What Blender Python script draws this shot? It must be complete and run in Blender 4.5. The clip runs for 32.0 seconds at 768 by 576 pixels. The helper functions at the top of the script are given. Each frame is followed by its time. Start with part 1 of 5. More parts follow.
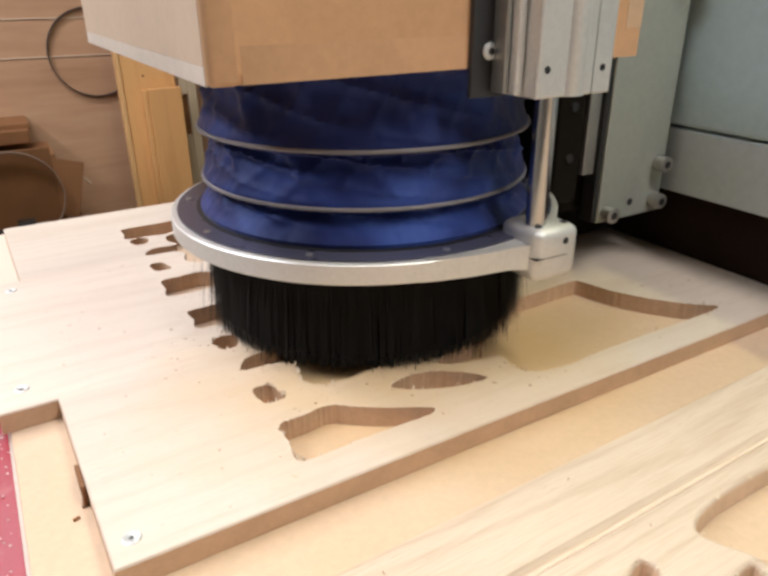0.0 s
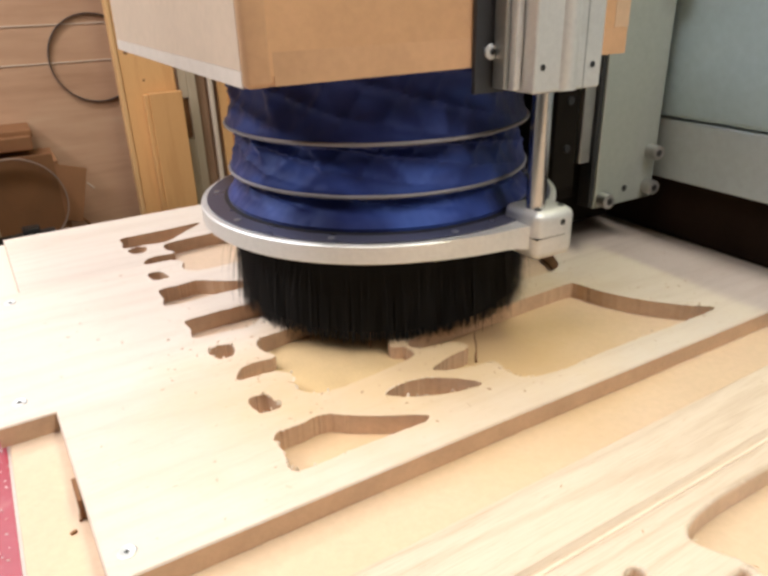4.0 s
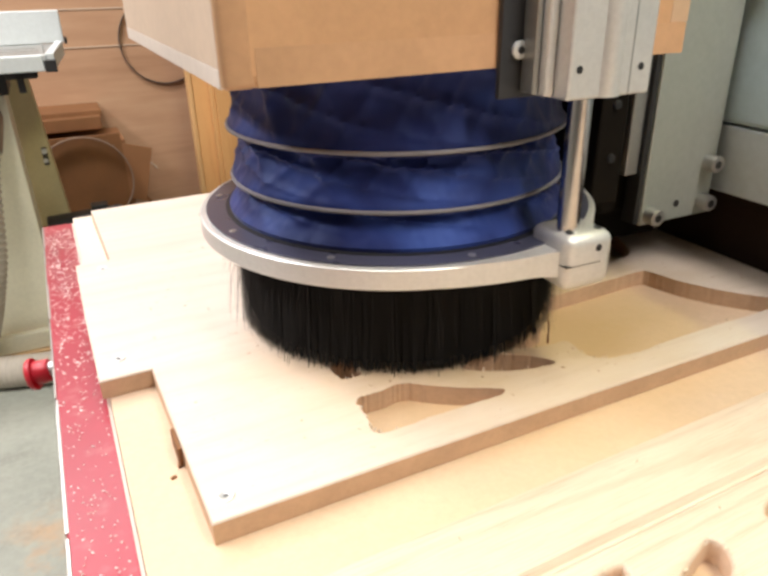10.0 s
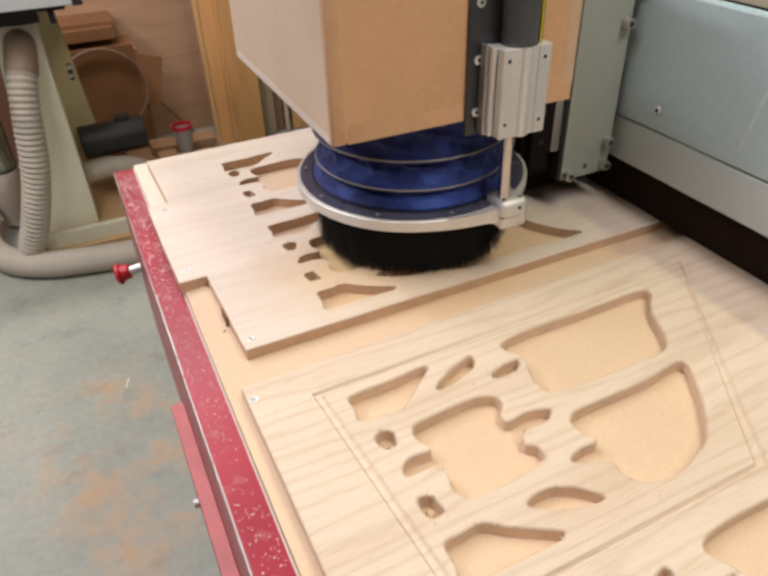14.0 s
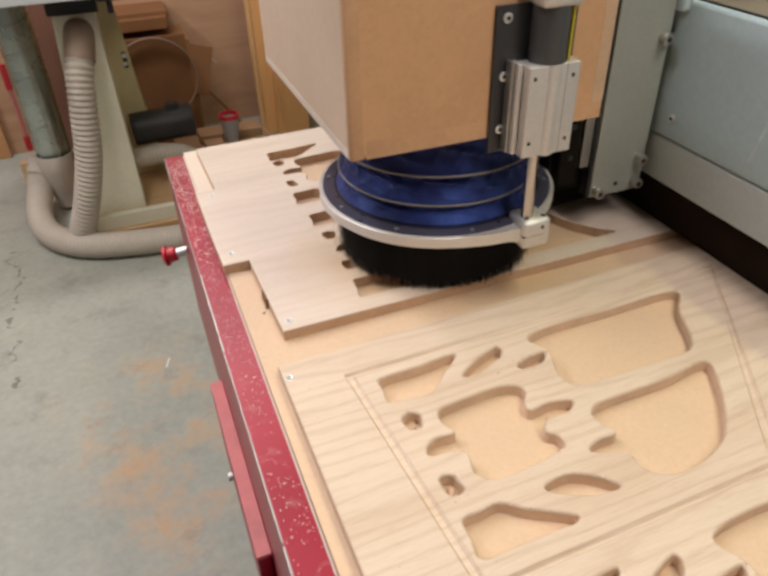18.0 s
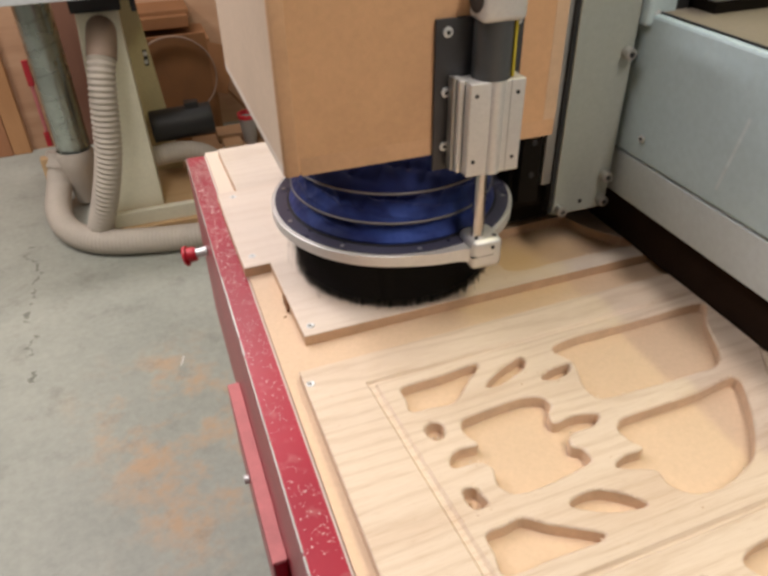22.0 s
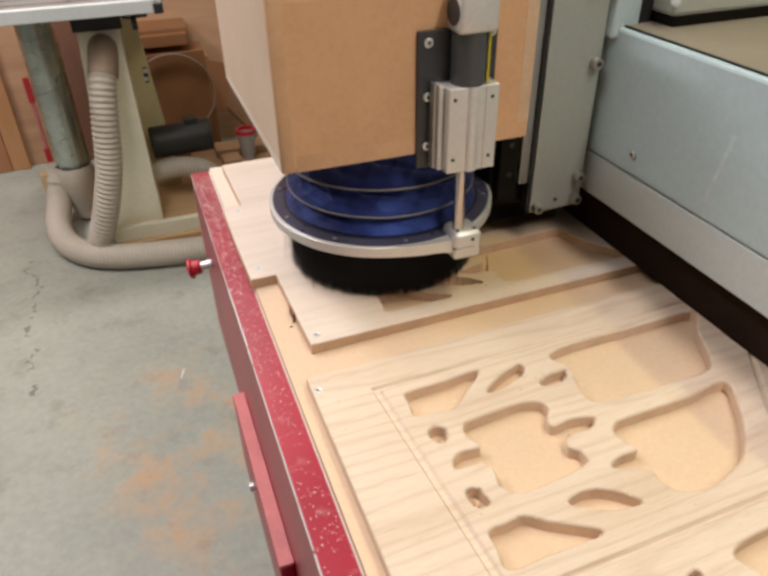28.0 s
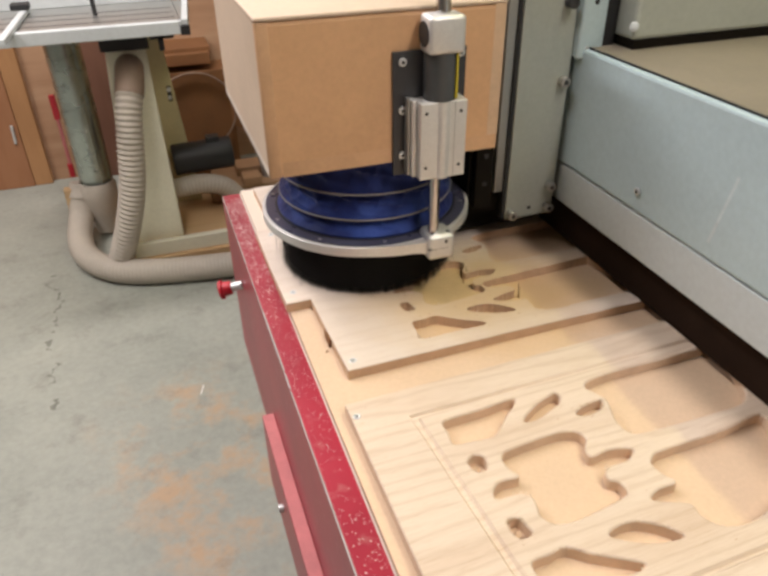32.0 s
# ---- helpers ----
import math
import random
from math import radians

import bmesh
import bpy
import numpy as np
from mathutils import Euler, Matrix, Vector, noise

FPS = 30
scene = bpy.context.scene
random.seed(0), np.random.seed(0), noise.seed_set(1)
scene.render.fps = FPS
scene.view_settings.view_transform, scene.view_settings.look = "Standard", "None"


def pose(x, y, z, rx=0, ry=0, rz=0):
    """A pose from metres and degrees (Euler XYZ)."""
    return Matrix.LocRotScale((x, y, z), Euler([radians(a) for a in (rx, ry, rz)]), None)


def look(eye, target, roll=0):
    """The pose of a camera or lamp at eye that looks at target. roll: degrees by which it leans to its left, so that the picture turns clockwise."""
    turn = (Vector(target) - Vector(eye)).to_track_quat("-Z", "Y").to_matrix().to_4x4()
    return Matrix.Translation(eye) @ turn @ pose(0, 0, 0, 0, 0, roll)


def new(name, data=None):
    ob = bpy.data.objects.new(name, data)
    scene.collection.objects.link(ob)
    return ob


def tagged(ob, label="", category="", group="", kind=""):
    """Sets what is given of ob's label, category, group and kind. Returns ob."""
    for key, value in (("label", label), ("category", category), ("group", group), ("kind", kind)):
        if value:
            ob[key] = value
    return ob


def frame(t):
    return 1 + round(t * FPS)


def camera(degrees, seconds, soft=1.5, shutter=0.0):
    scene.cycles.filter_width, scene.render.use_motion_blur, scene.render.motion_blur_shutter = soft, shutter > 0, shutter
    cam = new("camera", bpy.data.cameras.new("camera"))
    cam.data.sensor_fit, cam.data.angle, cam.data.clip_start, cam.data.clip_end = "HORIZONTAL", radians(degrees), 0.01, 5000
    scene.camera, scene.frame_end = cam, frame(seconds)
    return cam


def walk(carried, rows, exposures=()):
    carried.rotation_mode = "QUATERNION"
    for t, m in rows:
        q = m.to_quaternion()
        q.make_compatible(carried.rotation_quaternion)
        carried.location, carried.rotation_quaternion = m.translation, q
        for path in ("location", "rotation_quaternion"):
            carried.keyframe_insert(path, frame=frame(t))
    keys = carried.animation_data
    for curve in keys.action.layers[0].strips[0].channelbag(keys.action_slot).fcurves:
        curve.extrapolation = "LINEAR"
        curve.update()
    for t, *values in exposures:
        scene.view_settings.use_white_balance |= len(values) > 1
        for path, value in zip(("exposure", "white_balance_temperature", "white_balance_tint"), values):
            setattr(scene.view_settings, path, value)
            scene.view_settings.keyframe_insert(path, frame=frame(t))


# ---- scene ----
cam = camera(59.6, 32.0, soft=3.2)
PATH = [
    (0, (-0.007, -0.282, 1.264), (0.909, 1.298, 0.448), -0.4),
    (0.5, (-0.01, -0.282, 1.264), (0.892, 1.304, 0.446), -0.2),
    (1, (-0.008, -0.281, 1.264), (0.892, 1.305, 0.443), -0.4),
    (1.5, (-0.005, -0.283, 1.267), (0.9, 1.301, 0.447), -0.7),
    (2, (-0.005, -0.283, 1.267), (0.896, 1.302, 0.445), -0.7),
    (2.5, (-0.004, -0.285, 1.269), (0.902, 1.302, 0.455), -1.0),
    (4.5, (0.002, -0.286, 1.272), (0.901, 1.3, 0.449), -1.6),
    (5, (0.002, -0.287, 1.273), (0.903, 1.297, 0.448), -1.4),
    (5.5, (-0.004, -0.287, 1.272), (0.899, 1.297, 0.451), -0.8),
    (6, (-0.026, -0.289, 1.267), (0.8, 1.334, 0.441), -0.2),
    (6.5, (-0.031, -0.29, 1.267), (0.761, 1.343, 0.428), -0.3),
    (7, (-0.035, -0.291, 1.268), (0.745, 1.347, 0.427), -0.5),
    (7.5, (-0.035, -0.291, 1.267), (0.738, 1.35, 0.424), -0.6),
    (8, (-0.035, -0.291, 1.267), (0.738, 1.347, 0.42), -0.6),
    (8.5, (-0.033, -0.292, 1.268), (0.736, 1.347, 0.418), -0.9),
    (9, (-0.034, -0.293, 1.269), (0.731, 1.348, 0.418), -0.9),
    (9.5, (-0.032, -0.293, 1.27), (0.737, 1.348, 0.424), -1.0),
    (10, (-0.031, -0.292, 1.27), (0.74, 1.347, 0.423), -1.1),
    (10.5, (-0.028, -0.292, 1.271), (0.75, 1.343, 0.422), -1.2),
    (11, (-0.03, -0.294, 1.271), (0.749, 1.343, 0.427), -1.1),
    (11.5, (-0.031, -0.304, 1.283), (0.715, 1.348, 0.437), -2.5),
    (12, (-0.021, -0.356, 1.304), (0.733, 1.242, 0.368), -4.3),
    (12.5, (-0.033, -0.436, 1.357), (0.656, 1.126, 0.315), -4.1),
    (13, (-0.073, -0.528, 1.42), (0.64, 0.98, 0.316), -2.2),
    (13.5, (-0.115, -0.595, 1.477), (0.603, 0.887, 0.343), -1.4),
    (14, (-0.098, -0.629, 1.514), (0.57, 0.867, 0.367), -1.9),
    (14.5, (-0.082, -0.656, 1.514), (0.568, 0.834, 0.35), 0.0),
    (16.5, (-0.106, -0.672, 1.521), (0.491, 0.843, 0.361), -0.9),
    (17, (-0.11, -0.668, 1.523), (0.466, 0.855, 0.363), -1.2),
    (17.5, (-0.111, -0.665, 1.526), (0.455, 0.864, 0.368), -1.3),
    (18, (-0.107, -0.66, 1.528), (0.457, 0.871, 0.37), -1.7),
    (18.5, (-0.102, -0.654, 1.524), (0.465, 0.871, 0.361), -1.6),
    (19, (-0.103, -0.651, 1.524), (0.454, 0.876, 0.358), -1.6),
    (19.5, (-0.106, -0.651, 1.525), (0.443, 0.876, 0.356), -1.3),
    (20, (-0.113, -0.653, 1.527), (0.429, 0.88, 0.363), -1.1),
    (20.5, (-0.113, -0.654, 1.528), (0.424, 0.884, 0.367), -1.4),
    (21, (-0.112, -0.652, 1.529), (0.424, 0.89, 0.373), -1.6),
    (21.5, (-0.112, -0.647, 1.528), (0.422, 0.894, 0.37), -1.6),
    (22, (-0.116, -0.645, 1.53), (0.415, 0.899, 0.374), -1.2),
    (22.5, (-0.119, -0.644, 1.531), (0.412, 0.902, 0.377), -1.0),
    (23, (-0.123, -0.645, 1.532), (0.406, 0.904, 0.382), -1.0),
    (23.5, (-0.129, -0.648, 1.535), (0.403, 0.903, 0.39), -0.8),
    (24, (-0.131, -0.651, 1.536), (0.401, 0.904, 0.396), -1.0),
    (24.5, (-0.132, -0.651, 1.535), (0.398, 0.902, 0.392), -1.0),
    (25, (-0.134, -0.653, 1.537), (0.393, 0.901, 0.393), -0.9),
    (25.5, (-0.134, -0.657, 1.539), (0.394, 0.899, 0.399), -0.9),
    (27.5, (-0.133, -0.668, 1.543), (0.408, 0.895, 0.418), -1.5),
    (28, (-0.136, -0.669, 1.544), (0.418, 0.892, 0.423), -1.1),
    (28.5, (-0.139, -0.668, 1.542), (0.421, 0.892, 0.423), -0.9),
    (29, (-0.138, -0.669, 1.545), (0.424, 0.888, 0.424), -1.4),
    (29.5, (-0.14, -0.673, 1.551), (0.426, 0.89, 0.439), -1.4),
    (30, (-0.144, -0.674, 1.55), (0.423, 0.889, 0.438), -1.3),
    (30.5, (-0.155, -0.671, 1.552), (0.389, 0.894, 0.431), -1.0),
    (31, (-0.161, -0.665, 1.556), (0.376, 0.908, 0.444), -1.0),
    (31.5, (-0.166, -0.662, 1.564), (0.371, 0.925, 0.471), -1.0),
    (32, (-0.171, -0.659, 1.566), (0.366, 0.934, 0.482), -0.8),
]
walk(cam, [(t, look(eye, target, roll)) for t, eye, target, roll in PATH], exposures=[(0, -0.22, 6200, 5), (2, -0.15, 6200, 4), (5, -0.12, 6250, 5), (6, -0.10, 6250, 5), (8, 0.17, 6400, 5), (10, 0.19, 6450, 5), (12, 0.05, 6250, 4), (13, -0.16, 6300, 6), (14, -0.44, 6400, 8), (17, -0.56, 6600, 9), (19, -0.55, 6600, 9), (21, -0.47, 6650, 9), (28, -0.41, 6600, 8), (32, -0.37, 6600, 8)])

# the head's way: seconds, across the bed, along the beam, lift
HEAD_ROWS = [
    (0, 0.327, 0.046, 0.000), (0.5, 0.317, 0.046, 0.000), (1, 0.322, 0.042, 0.000), (1.5, 0.341, 0.054, 0.000),
    (2, 0.359, 0.051, 0.000), (2.5, 0.367, 0.051, 0.000), (4.5, 0.369, 0.092, 0.000), (5, 0.370, 0.093, 0.008),
    (5.5, 0.342, 0.082, 0.008), (6, 0.302, 0.065, 0.009), (6.5, 0.261, 0.045, 0.009), (7, 0.227, 0.029, 0.010),
    (7.5, 0.225, 0.028, 0.004), (8, 0.227, 0.031, 0.000), (8.5, 0.229, 0.039, 0.004), (9, 0.231, 0.034, 0.000),
    (9.5, 0.252, 0.035, 0.000), (10, 0.278, 0.033, 0.000), (10.5, 0.306, 0.027, 0.000), (11, 0.319, 0.014, 0.000),
    (11.5, 0.312, 0.002, 0.000), (12, 0.306, -0.013, 0.000), (12.5, 0.309, -0.023, 0.000), (13, 0.337, 0.007, 0.000),
    (13.5, 0.362, 0.012, 0.000), (14, 0.370, -0.002, 0.000), (14.5, 0.380, -0.000, 0.005), (16.5, 0.322, -0.013, 0.000),
    (17, 0.317, -0.020, 0.000), (17.5, 0.319, -0.030, 0.000), (18, 0.327, -0.045, 0.000), (18.5, 0.310, -0.060, 0.002),
    (19, 0.281, -0.063, 0.000), (19.5, 0.250, -0.065, 0.000), (20, 0.233, -0.065, 0.000), (20.5, 0.232, -0.068, 0.004),
    (21, 0.227, -0.061, 0.000), (21.5, 0.222, -0.042, 0.000), (22, 0.228, -0.033, 0.000), (22.5, 0.230, -0.022, 0.000),
    (23, 0.223, -0.018, 0.000), (23.5, 0.214, -0.018, 0.000), (24, 0.195, -0.021, 0.000), (24.5, 0.186, -0.008, 0.000),
    (25, 0.180, -0.008, 0.004), (25.5, 0.188, -0.003, 0.000), (27.5, 0.230, 0.009, 0.000), (28, 0.227, 0.019, 0.000),
    (28.5, 0.221, 0.037, 0.000), (29, 0.226, 0.045, 0.000), (29.5, 0.221, 0.046, 0.010), (30, 0.193, 0.067, 0.010),
    (30.5, 0.180, 0.075, 0.009), (31, 0.181, 0.075, 0.000), (31.5, 0.180, 0.093, 0.000), (32, 0.179, 0.117, 0.000),
]

# ---- world and light ----
world = bpy.data.worlds.new("workshop_world")
scene.world = world
world.use_nodes = True
world.node_tree.nodes["Background"].inputs[0].default_value = (0.9, 0.95, 1.0, 1)
world.node_tree.nodes["Background"].inputs[1].default_value = 0.02


def tube_light(name, x, y, z, energy, size_x=1.3, size_y=0.3, color=(1.0, 0.975, 0.955)):
    lamp = bpy.data.lights.new(name, "AREA")
    lamp.shape, lamp.size, lamp.size_y = "RECTANGLE", size_x, size_y
    lamp.energy, lamp.color = energy, color
    ob = new(name, lamp)
    ob.matrix_world = pose(x, y, z)
    return ob


# tubes over the shop: beside the bed, over the aisle and over the far end
COOL, WARM, PINKISH = (1.0, 0.935, 0.955), (1.0, 0.98, 0.50), (1.0, 0.905, 0.86)
LAMPS = [(-0.58, 0.40, 40, 0.30, 1.7, COOL), (1.02, -0.10, 15, 0.05, 1.4, WARM), (0.655, -1.28, 42, 0.20, 1.5, PINKISH), (-0.5, 2.30, 54, 1.7, 0.3, COOL), (-1.8, 1.35, 74, 0.34, 1.5, COOL)]
for lx, ly, watt, sx, sy, tone in LAMPS:
    tube_light("ceiling_tube_light", lx, ly, 2.93, watt, sx, sy, tone)


# ---- materials ----
def nodes_of(name, rough=0.5, metal=0.0):
    m = bpy.data.materials.new(name)
    m.use_nodes = True
    nt = m.node_tree
    b = nt.nodes["Principled BSDF"]
    b.inputs["Roughness"].default_value = rough
    b.inputs["Metallic"].default_value = metal
    return m, nt, b


def add(nt, kind, **values):
    n = nt.nodes.new(kind)
    for k, v in values.items():
        n.inputs[k.replace("_", " ")].default_value = v
    return n


def ramp(nt, fac, stops):
    r = nt.nodes.new("ShaderNodeValToRGB")
    while len(r.color_ramp.elements) < len(stops):
        r.color_ramp.elements.new(0.5)
    for e, (p, c) in zip(r.color_ramp.elements, stops):
        e.position, e.color = p, (*c, 1)
    nt.links.new(fac, r.inputs[0])
    return r.outputs[0]


def coords(nt, scale=(1, 1, 1), source="Object"):
    tc = nt.nodes.new("ShaderNodeTexCoord")
    mp = nt.nodes.new("ShaderNodeMapping")
    mp.inputs["Scale"].default_value = scale
    nt.links.new(tc.outputs[source], mp.inputs[0])
    return mp.outputs[0]


def noise_tex(nt, vec, scale, detail=4.0, rough=0.6):
    n = add(nt, "ShaderNodeTexNoise", Scale=scale, Detail=detail, Roughness=rough)
    nt.links.new(vec, n.inputs["Vector"])
    return n.outputs[0]


def mixed(nt, fac, a, b, kind="MIX"):
    n = nt.nodes.new("ShaderNodeMix")
    n.data_type, n.blend_type = "RGBA", kind
    for i, v in ((0, fac), (6, a), (7, b)):
        if isinstance(v, (int, float)):
            n.inputs[i].default_value = v
        elif isinstance(v, tuple):
            n.inputs[i].default_value = (*v, 1)
        else:
            nt.links.new(v, n.inputs[i])
    return n.outputs[2]


def bump(nt, b, height, strength, dist=0.001):
    n = add(nt, "ShaderNodeBump", Strength=strength, Distance=dist)
    nt.links.new(height, n.inputs["Height"])
    nt.links.new(n.outputs[0], b.inputs["Normal"])


def shade(c, f):
    return tuple(min(1.0, v * f) for v in c)


def plain(name, base, rough=0.5, metal=0.0, vary=0.12, scale=6.0, fine=90.0, relief=0.15, dist=0.0006):
    """Paint, plastic, metal or cloth: tone at two scales, fine relief and uneven gloss."""
    m, nt, b = nodes_of(name, rough, metal)
    vec = coords(nt)
    big, small = noise_tex(nt, vec, scale), noise_tex(nt, vec, fine, 3.0)
    one = ramp(nt, big, [(0.3, shade(base, 1 - vary)), (0.7, shade(base, 1 + vary))])
    nt.links.new(mixed(nt, 0.25, one, ramp(nt, small, [(0.3, shade(base, 0.8)), (0.7, shade(base, 1.15))])), b.inputs["Base Color"])
    gl = nt.nodes.new("ShaderNodeMapRange")
    gl.inputs["To Min"].default_value, gl.inputs["To Max"].default_value = max(0.05, rough - 0.1), min(1, rough + 0.12)
    nt.links.new(big, gl.inputs["Value"])
    nt.links.new(gl.outputs[0], b.inputs["Roughness"])
    bump(nt, b, small, relief, dist)
    return m


def timber(name, light, dark, ring=26.0, stretch=14.0, rough=0.55, axis=0, knots=0.0, figure=0.5):
    """Sawn or planed wood with grain along one axis, differing from board to board."""
    m, nt, b = nodes_of(name, rough)
    sc = [stretch] * 3
    sc[axis] = 1.0
    info = nt.nodes.new("ShaderNodeObjectInfo")
    base = coords(nt)
    off = nt.nodes.new("ShaderNodeVectorMath")
    off.operation = "MULTIPLY_ADD"
    comb = nt.nodes.new("ShaderNodeCombineXYZ")
    for i in range(3):
        nt.links.new(info.outputs["Random"], comb.inputs[i])
    nt.links.new(comb.outputs[0], off.inputs[0])
    off.inputs[1].default_value = (7.3, 5.1, 3.7)
    nt.links.new(base, off.inputs[2])
    mp = nt.nodes.new("ShaderNodeMapping")
    mp.inputs["Scale"].default_value = sc
    nt.links.new(off.outputs[0], mp.inputs[0])
    swirl = noise_tex(nt, mp.outputs[0], 1.3, 3.0, 0.5)
    mul = nt.nodes.new("ShaderNodeMath")
    mul.operation = "MULTIPLY"
    nt.links.new(swirl, mul.inputs[0])
    mul.inputs[1].default_value = ring
    sn = nt.nodes.new("ShaderNodeMath")
    sn.operation = "SINE"
    nt.links.new(mul.outputs[0], sn.inputs[0])
    rings = ramp(nt, sn.outputs[0], [(0.0, light), (0.55, tuple(l * 0.55 + d * 0.45 for l, d in zip(light, dark))), (1.0, dark)])
    tone = ramp(nt, noise_tex(nt, mp.outputs[0], 0.8, 2.0), [(0.3, shade(light, 0.9)), (0.7, shade(light, 1.06))])
    col = mixed(nt, figure, tone, rings)
    mp2 = nt.nodes.new("ShaderNodeMapping")
    sc2 = [900.0] * 3
    sc2[axis] = 30.0
    mp2.inputs["Scale"].default_value = sc2
    nt.links.new(off.outputs[0], mp2.inputs[0])
    fibre = noise_tex(nt, mp2.outputs[0], 1.0, 3.0)
    col = mixed(nt, 0.35, col, ramp(nt, fibre, [(0.3, shade(dark, 1.05)), (0.55, light)]))
    rnd = ramp(nt, info.outputs["Random"], [(0.0, (0.9, 0.9, 0.9)), (1.0, (1.06, 1.04, 1.02))])
    col = mixed(nt, 1.0, col, rnd, "MULTIPLY")
    nt.links.new(col, b.inputs["Base Color"])
    bump(nt, b, fibre, 0.2, 0.0004)
    return m


def math_node(nt, op, a, b=None, c=None):
    n = nt.nodes.new("ShaderNodeMath")
    n.operation = op
    for k, v in enumerate((a, b, c)):
        if isinstance(v, (int, float)):
            n.inputs[k].default_value = v
        elif v is not None:
            nt.links.new(v, n.inputs[k])
    return n.outputs[0]


def flat_sawn(name, light, dark, streak, spacing=0.010, rough=0.6, figure=0.6):
    """Planed boards along x: arched year rings round a tilted pith, pores, and broad drifts of tone."""
    m, nt, b = nodes_of(name, rough)
    info = nt.nodes.new("ShaderNodeObjectInfo")
    rand = info.outputs["Random"]
    sep = nt.nodes.new("ShaderNodeSeparateXYZ")
    nt.links.new(coords(nt), sep.inputs[0])
    drift = noise_tex(nt, coords(nt, (1.6, 11, 11)), 1.0, 3.0, 0.5)
    ripple = noise_tex(nt, coords(nt, (7, 42, 42)), 1.0, 3.0, 0.6)
    y = math_node(nt, "MULTIPLY_ADD", rand, 0.37, sep.outputs[1])
    y = math_node(nt, "MULTIPLY_ADD", drift, 0.05, y)
    y = math_node(nt, "PINGPONG", y, 0.105)
    x = math_node(nt, "MULTIPLY_ADD", rand, 2.9, sep.outputs[0])
    deep = math_node(nt, "MULTIPLY_ADD", math_node(nt, "PINGPONG", x, 0.9), 0.055, 0.012)
    ring = math_node(nt, "SQRT", math_node(nt, "ADD", math_node(nt, "MULTIPLY", y, y), math_node(nt, "MULTIPLY", deep, deep)))
    phase = math_node(nt, "MULTIPLY_ADD", ripple, 9.5, math_node(nt, "MULTIPLY", ring, 6.283 / spacing))
    wave = math_node(nt, "MULTIPLY_ADD", math_node(nt, "SINE", phase), 0.5, 0.5)
    mid = tuple(l * 0.6 + d * 0.4 for l, d in zip(light, dark))
    rings = ramp(nt, wave, [(0.0, shade(light, 1.02)), (0.45, light), (0.80, mid), (1.0, dark)])
    tone = ramp(nt, drift, [(0.34, shade(light, 1.07)), (0.52, light), (0.68, streak)])
    col = mixed(nt, figure, tone, mixed(nt, 1.0, tone, mixed(nt, 1.0, rings, tuple(1 / max(v, 0.01) for v in light), "MULTIPLY"), "MULTIPLY"))
    fibre = noise_tex(nt, coords(nt, (26, 760, 760)), 1.0, 3.0)
    col = mixed(nt, 0.30, col, ramp(nt, fibre, [(0.32, shade(dark, 1.1)), (0.55, light)]))
    pores = ramp(nt, noise_tex(nt, coords(nt, (60, 1500, 1500)), 1.0, 2.0), [(0.62, (1, 1, 1)), (0.74, (0.80, 0.74, 0.68))])
    col = mixed(nt, 1.0, col, pores, "MULTIPLY")
    board = ramp(nt, rand, [(0.0, (0.95, 0.94, 0.93)), (1.0, (1.04, 1.03, 1.02))])
    nt.links.new(mixed(nt, 1.0, col, board, "MULTIPLY"), b.inputs["Base Color"])
    bump(nt, b, fibre, 0.2, 0.0004)
    return m


M_PINE = flat_sawn("pale_oak", (0.645, 0.535, 0.425), (0.42, 0.290, 0.185), (0.57, 0.44, 0.33), 0.0150, 0.6, 0.36)
M_POPLAR = flat_sawn("whitewood", (0.67, 0.58, 0.495), (0.53, 0.42, 0.33), (0.63, 0.525, 0.435), 0.018, 0.62, 0.26)


def dusted(m, centre, radius, colour, most):
    """A film of fine sawdust over part of a surface, patchy and fading outwards."""
    nt = m.node_tree
    b = nt.nodes["Principled BSDF"]
    under = b.inputs["Base Color"].links[0].from_socket
    mp = nt.nodes.new("ShaderNodeMapping")
    mp.inputs["Scale"].default_value = tuple(1 / r for r in radius)
    mp.inputs["Location"].default_value = tuple(-c / r for c, r in zip(centre, radius))
    nt.links.new(coords(nt), mp.inputs[0])
    ball = nt.nodes.new("ShaderNodeTexGradient")
    ball.gradient_type = "SPHERICAL"
    nt.links.new(mp.outputs[0], ball.inputs[0])
    film = ramp(nt, mixed(nt, 0.35, ball.outputs[0], noise_tex(nt, coords(nt), 16, 5)), [(0.22, (0, 0, 0)), (0.62, (most, most, most))])
    nt.links.new(mixed(nt, film, under, colour), b.inputs["Base Color"])


